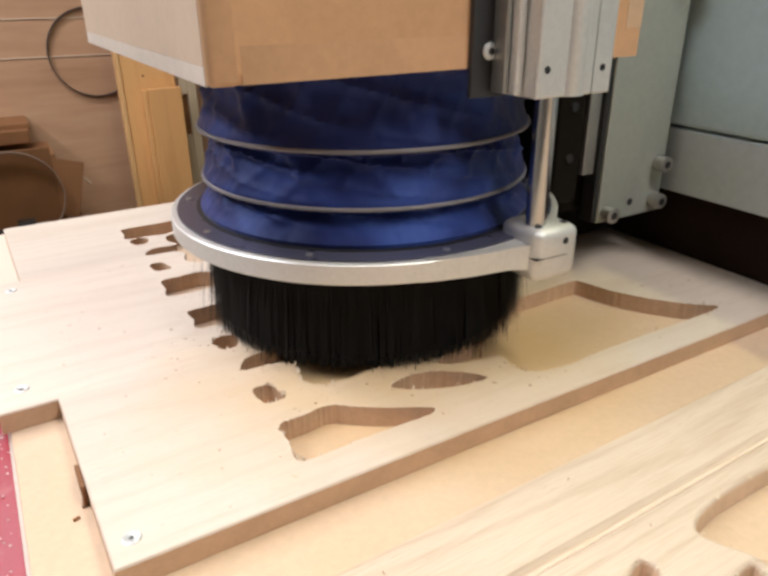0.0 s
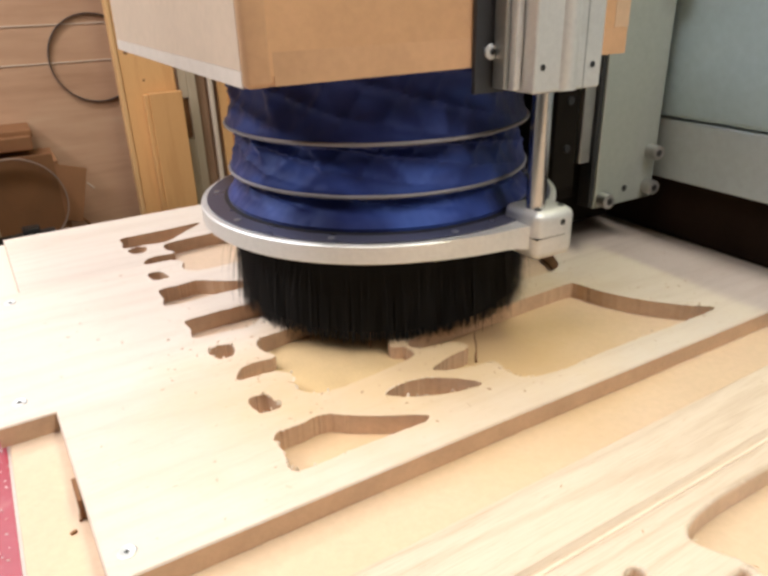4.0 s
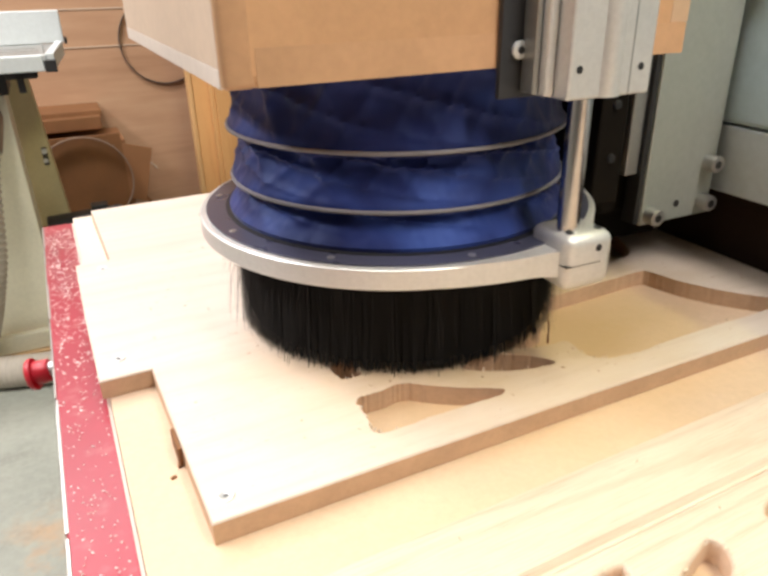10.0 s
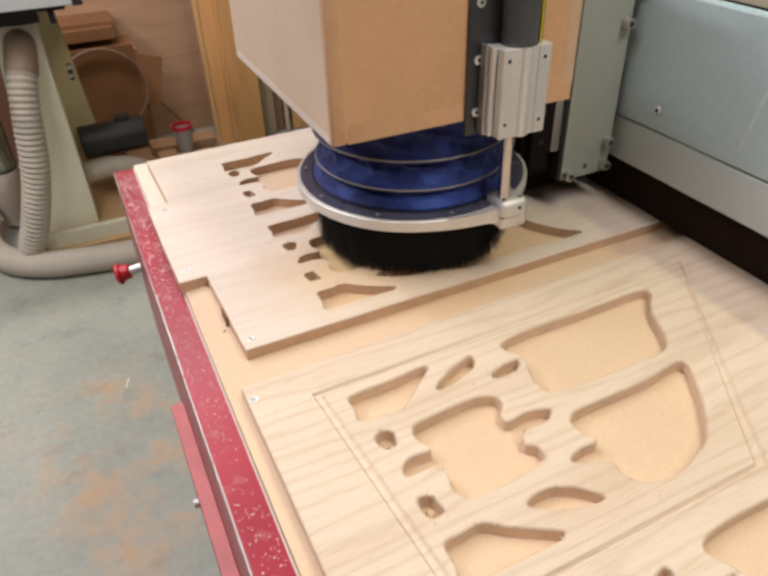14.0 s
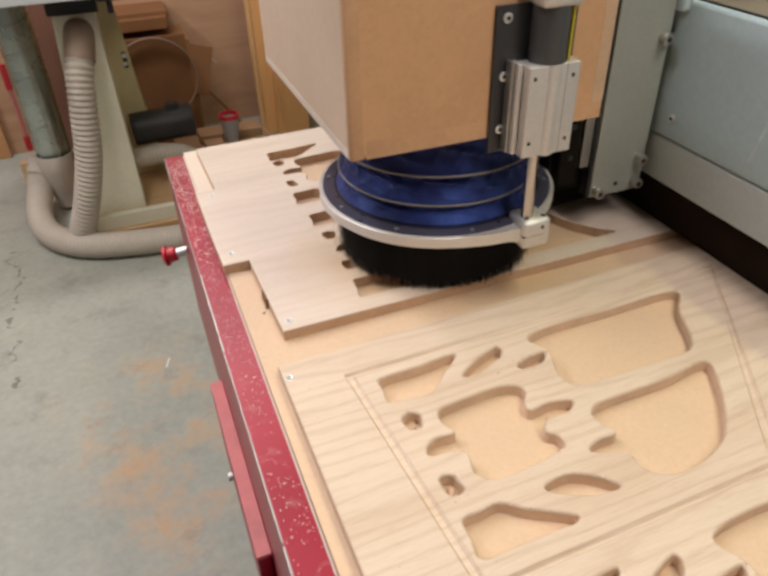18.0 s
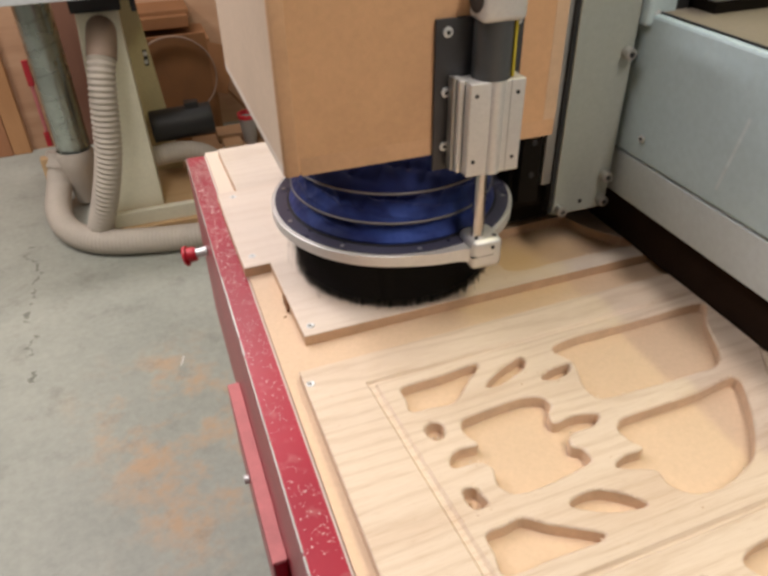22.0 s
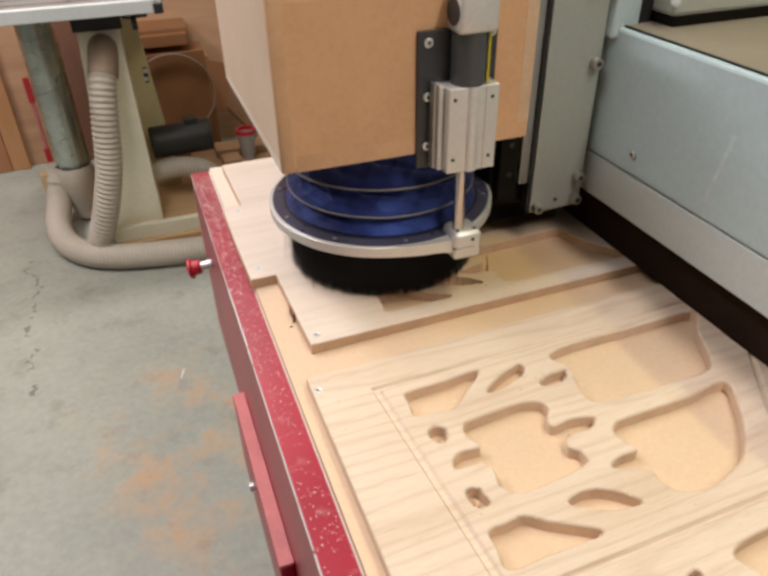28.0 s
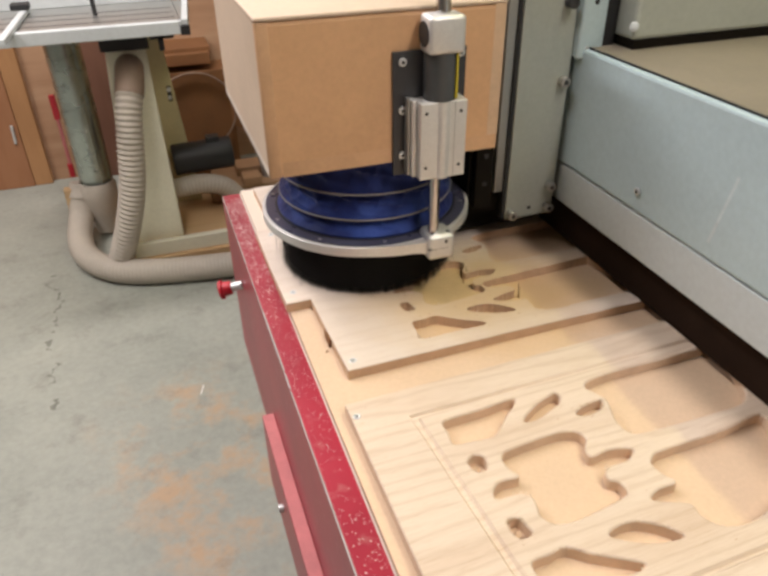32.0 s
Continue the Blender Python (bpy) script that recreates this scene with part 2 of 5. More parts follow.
dusted(M_POPLAR, (0.265, 0.115, 0.0), (0.27, 0.17, 1.0), (0.58, 0.39, 0.18), 0.7)
M_MDF = plain("mdf_board", (0.64, 0.47, 0.32), 0.62, 0, 0.05, 5, 220, 0.1)
dusted(M_MDF, (0.285, 0.110, 0.98), (0.22, 0.17, 1.0), (0.57, 0.37, 0.165), 0.75)
dusted(M_MDF, (-0.02, 0.56, 0.98), (0.12, 0.42, 1.0), (0.70, 0.61, 0.51), 0.85)
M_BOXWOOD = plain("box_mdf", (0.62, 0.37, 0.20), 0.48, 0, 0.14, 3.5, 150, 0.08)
M_BOXPALE = plain("pale_tan_board", (0.57, 0.445, 0.335), 0.6, 0, 0.08, 8, 120, 0.1)
M_ALU = plain("brushed_aluminium", (0.72, 0.71, 0.69), 0.48, 0.65, 0.06, 14, 260, 0.08, 0.0003)
M_ALUDULL = plain("anodised_aluminium", (0.42, 0.42, 0.40), 0.42, 0.85, 0.06, 10, 200, 0.08, 0.0003)
M_CHROME = plain("hard_chrome", (0.56, 0.545, 0.53), 0.22, 1.0, 0.03, 10, 80, 0.02)
M_DARKSTEEL = plain("dark_anodised_plate", (0.060, 0.060, 0.064), 0.34, 0.5, 0.15, 10, 150, 0.1)
M_BLACK = plain("black_plastic", (0.016, 0.016, 0.017), 0.5, 0, 0.2, 12, 150, 0.1)
M_BRISTLE = plain("black_nylon_bristle", (0.006, 0.0055, 0.0055), 0.75, 0, 0.3, 20, 200, 0.1)
M_BRISTLE.node_tree.nodes["Principled BSDF"].inputs["Specular IOR Level"].default_value = 0.25
M_ZINC = plain("zinc_plated_steel", (0.66, 0.67, 0.66), 0.42, 0.55, 0.1, 60, 300, 0.1)
M_PLATE = plain("satin_grey_green_plate", (0.40, 0.43, 0.39), 0.4, 0.35, 0.06, 4, 150, 0.06)
M_BEAM = plain("blue_grey_sheet_paint", (0.42, 0.53, 0.56), 0.42, 0.0, 0.05, 3, 120, 0.05)
M_BEAMLOW = plain("pale_grey_sheet_paint", (0.50, 0.56, 0.575), 0.42, 0.0, 0.05, 3, 120, 0.05)
M_RUBBED = plain("rubbed_sheet_paint", (0.50, 0.58, 0.60), 0.5, 0.0, 0.12, 60, 200, 0.1)
M_HOUSING = plain("pale_green_grey_paint", (0.41, 0.435, 0.385), 0.45, 0, 0.05, 3, 100, 0.05)
M_CREAM = plain("cream_machine_paint", (0.74, 0.71, 0.56), 0.45, 0, 0.08, 5, 90, 0.08)
M_OCHRE = plain("ochre_machine_paint", (0.56, 0.49, 0.28), 0.5, 0, 0.15, 5, 90, 0.1)
M_DUCT = plain("galvanised_duct", (0.43, 0.475, 0.44), 0.26, 0.85, 0.30, 7, 60, 0.15)
M_HOSE = plain("dusty_grey_hose", (0.45, 0.40, 0.335), 0.65, 0, 0.1, 7, 120, 0.15)
M_CARD = plain("brown_cardboard", (0.27, 0.122, 0.048), 0.75, 0, 0.15, 4, 160, 0.12)
M_DARKCARD = plain("dark_brown_card", (0.21, 0.092, 0.033), 0.8, 0, 0.2, 4, 120, 0.1)
M_REDPLASTIC = plain("red_plastic", (0.50, 0.02, 0.035), 0.35, 0, 0.1, 12, 80, 0.05)
M_GREYPLASTIC = plain("grey_plastic", (0.35, 0.33, 0.31), 0.5, 0, 0.1, 12, 80, 0.05)
M_WHITE = plain("white_enamel", (0.58, 0.61, 0.61), 0.4, 0, 0.06, 6, 90, 0.06)
# near-black for gaps and for bodies whose shade is put into the colour
M_DARKGAP = plain("near_black_gap_and_shade", (0.009, 0.007, 0.005), 0.65, 0.0, 0.3, 8, 90, 0.1)
M_DUSTTOP = plain("dusty_beam_top", (0.21, 0.18, 0.135), 0.8, 0, 0.15, 6, 200, 0.3, 0.001)
M_BOXMID = plain("worn_box_corner", (0.60, 0.42, 0.275), 0.55, 0, 0.15, 14, 120, 0.12)
M_BOXBAND = plain("box_joint_band", (0.585, 0.355, 0.200), 0.5, 0, 0.14, 9, 140, 0.1)
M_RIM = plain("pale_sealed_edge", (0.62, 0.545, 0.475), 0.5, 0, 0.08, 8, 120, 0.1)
M_BOLT = plain("dull_steel_bolt", (0.42, 0.41, 0.39), 0.36, 0.8, 0.1, 40, 200, 0.1)
M_PIPING = plain("dusty_grey_piping", (0.22, 0.21, 0.225), 0.55, 0, 0.2, 12, 120, 0.2)
# dark brown for the strip that paints the shade below the gantry beam
M_BEAMSHADE = plain("dark_brown_beam_shade", (0.022, 0.013, 0.009), 0.95, 0, 0.3, 12, 200, 0.1)
M_BEAMSHADE.node_tree.nodes["Principled BSDF"].inputs["Specular IOR Level"].default_value = 0.05
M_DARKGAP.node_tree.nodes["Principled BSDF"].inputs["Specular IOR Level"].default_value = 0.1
M_DOOR = timber("orange_door_wood", (0.44, 0.23, 0.10), (0.32, 0.15, 0.06), 16, 8, 0.5, 2)
M_GOLDUST = plain("golden_sawdust", (0.58, 0.41, 0.21), 0.95, 0, 0.15, 14, 500, 0.3, 0.001)
M_STACK = timber("dark_stacked_pine", (0.36, 0.22, 0.12), (0.26, 0.14, 0.07), 20, 10, 0.6, 0)
M_DARKDOOR = timber("reddish_door_wood", (0.33, 0.155, 0.075), (0.25, 0.105, 0.045), 16, 8, 0.5, 2)
M_DARKPANEL = timber("dark_red_brown_wood", (0.17, 0.080, 0.050), (0.12, 0.050, 0.030), 16, 8, 0.55, 2)
M_YELLOW = plain("yellow_tape", (0.55, 0.45, 0.03), 0.5)
M_STUD = timber("orange_pine", (0.70, 0.39, 0.155), (0.52, 0.245, 0.08), 20, 10, 0.55, 2, figure=0.5)
M_STUDTAN = timber("tan_pine", (0.62, 0.335, 0.130), (0.49, 0.240, 0.080), 20, 10, 0.6, 2)
M_STUDPALE = timber("pale_orange_pine", (0.72, 0.44, 0.20), (0.58, 0.31, 0.12), 20, 10, 0.55, 2, figure=0.4)
M_GREYPINE = timber("greyish_pine", (0.45, 0.36, 0.25), (0.36, 0.26, 0.17), 20, 10, 0.6, 2)
M_STACKV = timber("dark_leaning_pine", (0.33, 0.20, 0.12), (0.24, 0.13, 0.07), 20, 10, 0.6, 2)
M_WHITEWOODV = timber("whitish_batten", (0.66, 0.54, 0.42), (0.52, 0.38, 0.26), 20, 10, 0.6, 2)
M_OFFCUT = timber("offcut_pine", (0.58, 0.40, 0.22), (0.44, 0.26, 0.12), 20, 10, 0.6, 0)
M_CUTEDGE = plain("routed_wood_edge", (0.55, 0.375, 0.245), 0.75, 0, 0.12, 30, 260, 0.25)
M_EASED = plain("eased_oak_edge", (0.66, 0.495, 0.36), 0.65, 0, 0.12, 30, 260, 0.2)
M_FIBRE = plain("torn_wood_fibre", (0.70, 0.58, 0.44), 0.8, 0, 0.12, 40, 300, 0.1)
M_CHIPS = plain("wood_shavings", (0.74, 0.58, 0.55), 0.8, 0, 0.15, 30, 200, 0.1)


def blue_cloth():
    m, nt, b = nodes_of("blue_bellows_cloth", 0.52)
    vec = coords(nt)
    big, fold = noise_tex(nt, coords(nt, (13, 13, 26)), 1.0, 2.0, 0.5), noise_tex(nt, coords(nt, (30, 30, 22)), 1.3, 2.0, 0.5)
    # navy to bright blue by noise: shaded and lit folds painted into the cloth
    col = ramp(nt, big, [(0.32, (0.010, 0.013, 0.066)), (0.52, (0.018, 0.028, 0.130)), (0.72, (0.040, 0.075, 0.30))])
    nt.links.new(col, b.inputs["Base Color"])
    b.inputs["Sheen Weight"].default_value = 0.10
    b.inputs["Specular IOR Level"].default_value = 0.38
    b.inputs["Specular Tint"].default_value = (0.35, 0.5, 1.0, 1)
    bump(nt, b, fold, 0.4, 0.010)
    return m


def red_paint():
    m, nt, b = nodes_of("worn_red_paint", 0.36)
    vec = coords(nt)
    tone = ramp(nt, noise_tex(nt, vec, 5, 5), [(0.3, (0.27, 0.010, 0.028)), (0.7, (0.37, 0.018, 0.042))])
    dust = ramp(nt, noise_tex(nt, vec, 70, 3, 0.5), [(0.58, (0, 0, 0)), (0.74, (1, 1, 1))])
    nt.links.new(mixed(nt, mixed(nt, 1.0, dust, (0.16, 0.16, 0.16), "MULTIPLY"), tone, (0.66, 0.40, 0.36)), b.inputs["Base Color"])
    bump(nt, b, noise_tex(nt, vec, 160, 3), 0.15, 0.0005)
    return m


def concrete():
    m, nt, b = nodes_of("stained_concrete", 0.55)
    vec = coords(nt)
    base = ramp(nt, noise_tex(nt, vec, 2.2, 9, 0.7), [(0.3, (0.25, 0.264, 0.222)), (0.5, (0.325, 0.338, 0.288)), (0.72, (0.395, 0.402, 0.338))])
    fine = ramp(nt, noise_tex(nt, vec, 40, 6), [(0.35, (0.23, 0.24, 0.21)), (0.65, (0.42, 0.425, 0.375))])
    col = mixed(nt, 0.22, base, fine)
    rust = ramp(nt, noise_tex(nt, vec, 4.5, 6, 0.7), [(0.47, (0, 0, 0)), (0.62, (0.82, 0.82, 0.82))])
    near = nt.nodes.new("ShaderNodeMapping")
    near.inputs["Location"].default_value = (0.42, -0.95, 0.0)
    near.inputs["Scale"].default_value = (1.9, 1.1, 1.0)
    nt.links.new(coords(nt), near.inputs[0])
    ball = nt.nodes.new("ShaderNodeTexGradient")
    ball.gradient_type = "SPHERICAL"
    nt.links.new(near.outputs[0], ball.inputs[0])
    spot = mixed(nt, 0.45, ball.outputs[0], noise_tex(nt, vec, 2.2, 3))
    zone = ramp(nt, spot, [(0.38, (0, 0, 0)), (0.60, (0.9, 0.9, 0.9))])
    col = mixed(nt, mixed(nt, 1.0, rust, zone, "MULTIPLY"), col, (0.50, 0.31, 0.165))
    dark = ramp(nt, noise_tex(nt, vec, 7.0, 7, 0.75), [(0.54, (0, 0, 0)), (0.74, (0.6, 0.6, 0.6))])
    col = mixed(nt, dark, col, (0.17, 0.165, 0.135))
    warp = mixed(nt, 0.06, coords(nt), add(nt, "ShaderNodeTexNoise", Scale=3.0, Detail=6.0).outputs[1])
    vor = add(nt, "ShaderNodeTexVoronoi", Scale=0.85)
    vor.feature = "DISTANCE_TO_EDGE"
    nt.links.new(warp, vor.inputs["Vector"])
    line = ramp(nt, vor.outputs["Distance"], [(0.0, (1, 1, 1)), (0.006, (0, 0, 0))])
    part_line = ramp(nt, noise_tex(nt, vec, 2.3, 3), [(0.62, (0, 0, 0)), (0.72, (0.4, 0.4, 0.4))])
    col = mixed(nt, mixed(nt, 1.0, line, part_line, "MULTIPLY"), col, (0.10, 0.085, 0.065))
    nt.links.new(col, b.inputs["Base Color"])
    bump(nt, b, noise_tex(nt, vec, 60, 6), 0.25, 0.002)
    return m


def plywood_wall():
    m, nt, b = nodes_of("dusty_plywood", 0.6)
    vec = coords(nt, (0.8, 1, 7))
    col = ramp(nt, noise_tex(nt, vec, 2.2, 6), [(0.3, (0.36, 0.190, 0.102)), (0.55, (0.46, 0.265, 0.152)), (0.75, (0.52, 0.325, 0.195))])
    col = mixed(nt, 0.3, col, ramp(nt, noise_tex(nt, coords(nt), 1.4, 4), [(0.3, (0.27, 0.145, 0.08)), (0.7, (0.52, 0.345, 0.215))]))
    nt.links.new(col, b.inputs["Base Color"])
    bump(nt, b, noise_tex(nt, coords(nt, (10, 10, 200)), 1, 3), 0.2, 0.001)
    return m


M_BLUE, M_RED, M_FLOOR, M_PLY = blue_cloth(), red_paint(), concrete(), plywood_wall()
M_PLASTER = plain("grey_plaster", (0.30, 0.285, 0.26), 0.8, 0, 0.06, 2, 60, 0.15)


# ---- mesh helpers ----
def mesh_of(name, bm, material, smooth=False):
    me = bpy.data.meshes.new(name)
    bmesh.ops.recalc_face_normals(bm, faces=bm.faces)
    bm.to_mesh(me)
    bm.free()
    for m in material if isinstance(material, (list, tuple)) else [material]:
        me.materials.append(m)
    if smooth:
        me.polygons.foreach_set("use_smooth", [True] * len(me.polygons))
        try:
            me.set_sharp_from_angle(angle=radians(38))
        except AttributeError:
            pass
    return me


def part(name, bm, material, parent, label="", smooth=False, kind=""):
    ob = new(name, mesh_of(name, bm, material, smooth))
    ob.parent = parent
    tagged(ob, label=label, kind=kind)
    return ob


def thing(name, label, category, m=None, group=""):
    ob = new(name)
    ob.empty_display_size = 0.05
    if m is not None:
        ob.matrix_world = m
    return tagged(ob, label, category, group)


def solid(name, bm, material, label, category="", group="", kind="", smooth=False):
    return tagged(new(name, mesh_of(name, bm, material, smooth)), label, category, group, kind)


def box(x0, x1, y0, y1, z0, z1, bevel=0.0, bm=None, seg=2):
    own = bmesh.new()
    bmesh.ops.create_cube(own, size=1, matrix=Matrix.LocRotScale(((x0 + x1) / 2, (y0 + y1) / 2, (z0 + z1) / 2), None, (x1 - x0, y1 - y0, z1 - z0)))
    if bevel:
        bmesh.ops.bevel(own, geom=own.edges[:], offset=bevel, segments=seg, affect="EDGES", profile=0.5)
    return merged(bm, own)


def merged(bm, own):
    if bm is None:
        return own
    me = bpy.data.meshes.new("tmp")
    own.to_mesh(me)
    own.free()
    bm.from_mesh(me)
    bpy.data.meshes.remove(me)
    return bm


def cyl(p, q, r, r2=None, n=24, bm=None, bevel=0.0):
    own = bmesh.new()
    p, q = Vector(p), Vector(q)
    d = q - p
    m = Matrix.Translation((p + q) / 2) @ d.to_track_quat("Z", "Y").to_matrix().to_4x4()
    bmesh.ops.create_cone(own, cap_ends=True, segments=n, radius1=r, radius2=r if r2 is None else r2, depth=d.length, matrix=m)
    if bevel:
        rim = [e for e in own.edges if len(e.link_faces) == 2 and any(len(f.verts) > 4 for f in e.link_faces)]
        bmesh.ops.bevel(own, geom=rim, offset=bevel, segments=2, affect="EDGES", profile=0.5)
    return merged(bm, own)


def lathe(profile, cx=0.0, cy=0.0, n=72, wave=None, closed=False):
    """A body of revolution about a vertical axis; wave(angle, k) moves a point outwards."""
    bm = bmesh.new()
    rings = []
    for k, (r, z) in enumerate(profile):
        ring = []
        for i in range(n):
            a = 2 * math.pi * i / n
            rr = r + (wave(a, k) if wave else 0)
            ring.append(bm.verts.new((cx + rr * math.cos(a), cy + rr * math.sin(a), z)))
        rings.append(ring)
    pairs = list(zip(rings, rings[1:])) + ([(rings[-1], rings[0])] if closed else [])
    for a, b in pairs:
        for i in range(n):
            bm.faces.new((a[i], a[(i + 1) % n], b[(i + 1) % n], b[i]))
    return bm


def pipe(points, r, n=16, ripple=0.0, pitch=0.012, steps=None):
    """A hose along a smooth line; ripple makes its rings."""
    pts = [Vector(p) for p in points]
    dense = []
    for i in range(len(pts) - 1):
        p0, p1, p2, p3 = pts[max(i - 1, 0)], pts[i], pts[i + 1], pts[min(i + 2, len(pts) - 1)]
        for k in range(40):
            t = k / 40
            dense.append(0.5 * (2 * p1 + (p2 - p0) * t + (2 * p0 - 5 * p1 + 4 * p2 - p3) * t * t + (3 * p1 - p0 - 3 * p2 + p3) * t**3))
    dense.append(pts[-1])
    run = [0.0]
    for a, b in zip(dense, dense[1:]):
        run.append(run[-1] + (b - a).length)
    count = max(8, int(run[-1] / (pitch / 4))) if ripple else (steps or max(8, int(run[-1] / 0.02)))
    bm = bmesh.new()
    last, j, ref = None, 0, Vector((0, 0, 1))
    for s in range(count + 1):
        d = run[-1] * s / count
        while j < len(run) - 2 and run[j + 1] < d:
            j += 1
        seg = max(run[j + 1] - run[j], 1e-6)
        c = dense[j].lerp(dense[j + 1], (d - run[j]) / seg)
        tan = (dense[min(j + 2, len(dense) - 1)] - dense[max(j - 1, 0)]).normalized()
        if s == 0:
            ref = tan.orthogonal().normalized()
        ref = (ref - tan * ref.dot(tan)).normalized()
        side = tan.cross(ref)
        rr = r + (ripple * math.cos(2 * math.pi * d / pitch) if ripple else 0)
        ring = [bm.verts.new(c + rr * (math.cos(2 * math.pi * i / n) * ref + math.sin(2 * math.pi * i / n) * side)) for i in range(n)]
        if last:
            for i in range(n):
                bm.faces.new((last[i], last[(i + 1) % n], ring[(i + 1) % n], ring[i]))
        else:
            bm.faces.new(ring)
        last = ring
    bm.faces.new(last[::-1])
    return bm


def smooth_loop(ctrl, steps=5):
    """A closed rounded line through control points."""
    n, out = len(ctrl), []
    for i in range(n):
        p0, p1, p2, p3 = (Vector(ctrl[(i + k) % n]) for k in (-1, 0, 1, 2))
        gap = (p2 - p1).length
        m1 = (p2 - p0) * 0.5
        m2 = (p3 - p1) * 0.5
        for m in (m1, m2):
            if m.length > gap:
                m *= gap / m.length
        for k in range(steps):
            t = k / steps
            out.append((2 * t**3 - 3 * t**2 + 1) * p1 + (t**3 - 2 * t**2 + t) * m1 + (-2 * t**3 + 3 * t**2) * p2 + (t**3 - t**2) * m2)
    return out


def grown(loop, d):
    """The loop moved outwards by d."""
    area = sum(a.x * b.y - b.x * a.y for a, b in zip(loop, loop[1:] + loop[:1]))
    s, n, out = (1 if area > 0 else -1), len(loop), []
    for i, p in enumerate(loop):
        a, b = (p - loop[i - 1]).normalized(), (loop[(i + 1) % n] - p).normalized()
        nrm = Vector((a.y + b.y, -a.x - b.x))
        out.append(p + (nrm.normalized() * d * s if nrm.length > 1e-6 else Vector((0, 0))))
    return out


def carved_panel(outline, holes, thick, ease, groove=None, torn=0.0):
    """A board with shaped openings through it, its top at z = 0; ease: how far the arrises are rounded over."""
    bm = bmesh.new()

    def ring(loop, z):
        vs = [bm.verts.new((p.x, p.y, z)) for p in loop]
        return vs, [bm.edges.new((vs[i], vs[(i + 1) % len(vs)])) for i in range(len(vs))]

    def wall(a, b):
        for i in range(len(a)):
            bm.faces.new((a[i], a[(i + 1) % len(a)], b[(i + 1) % len(a)], b[i]))

    out = [Vector(p) for p in outline]
    top, top_e = ring(grown(out, -0.0012), 0)
    mid, _ = ring(out, -0.0012)
    low, low_e = ring(out, -thick)
    wall(top, mid), wall(mid, low)
    regions = {"top": list(top_e), "low": list(low_e)}
    if groove:
        o1, e1 = ring(groove[0], 0)
        o2, _ = ring(grown(groove[0], -0.0034), -0.0036)
        i2, _ = ring(grown(groove[1], 0.0034), -0.0036)
        i1, e2 = ring(groove[1], 0)
        wall(o1, o2), wall(o2, i2), wall(i2, i1)
        regions["top"] += e1
        regions["inner"] = list(e2)
    rough = random.Random(4)
    for h in holes:
        loop = smooth_loop(h, 10 if torn else 5)
        if torn:
            loop = [p + Vector((rough.gauss(0, torn), rough.gauss(0, torn))) for p in loop]
        last = None
        for off, z in ((ease, 0.0), (ease * 0.617, -ease * 0.076), (ease * 0.293, -ease * 0.293), (ease * 0.076, -ease * 0.617), (0.0, -ease), (0.0, -thick)):
            vs, es = ring(grown(loop, off), z)
            if last:
                wall(last, vs)
            else:
                g = groove and all(min(q.x for q in groove[1]) < p[0] < max(q.x for q in groove[1]) and min(q.y for q in groove[1]) < p[1] < max(q.y for q in groove[1]) for p in h)
                regions["inner" if g else "top"].extend(es)
            last = vs
        regions["low"] += es
    for es in regions.values():
        bmesh.ops.triangle_fill(bm, use_beauty=True, use_dissolve=False, edges=es)
    return bm


def boards_from(bm, cuts, parent, material, edge, name="board", label=""):
    """Splits a carved panel into its glued boards along lines of y."""
    for lo, hi in zip(cuts, cuts[1:]):
        own = bm.copy()
        for y, outer in ((lo + 0.00004, False), (hi - 0.00004, True)):
            bmesh.ops.bisect_plane(own, geom=own.verts[:] + own.edges[:] + own.faces[:], plane_co=(0, y, 0), plane_no=(0, 1, 0), clear_inner=not outer, clear_outer=outer)
        own.normal_update()
        for f in own.faces:
            f.material_index = 1 if abs(f.normal.z) < 0.25 else 0
        if own.faces:
            part(name, own, [material, edge], parent, label)
        else:
            own.free()
    bm.free()


# ---- the room ----
solid("floor", box(-4.0, 4.0, -3.5, 3.55, -0.12, 0.0), M_FLOOR, "grey-green stained concrete workshop floor with orange rust marks", kind="structure")
solid("wall_north", box(-4.0, 4.0, 3.4, 3.55, 0.0, 3.0), M_PLY, "brown dusty plywood-clad workshop wall", kind="structure")
solid("wall_south", box(-4.0, 4.0, -3.65, -3.5, 0.0, 3.0), M_PLASTER, "plain grey workshop wall", kind="structure")
solid("wall_west", box(-4.15, -4.0, -3.5, 3.4, 0.0, 3.0), M_PLASTER, "plain grey workshop wall", kind="structure")
solid("wall_east", box(4.0, 4.15, -3.5, 3.4, 0.0, 3.0), M_PLASTER, "plain grey workshop wall", kind="structure")
solid("ceiling", box(-4.0, 4.0, -3.5, 3.4, 3.0, 3.12), M_PLASTER, "plain grey workshop ceiling", kind="structure")

# ---- the router's bed ----
RAIL_X0, RAIL_X1, RAIL_TOP = -0.0755, -0.0385, 0.977
BED_TURN = 0.4
SPOIL_TOP, TOP, THICK = 0.984, 1.0, 0.0157


M_PINK = plain("faded_red_paint", (0.55, 0.17, 0.17), 0.5, 0, 0.15, 20, 150, 0.1)


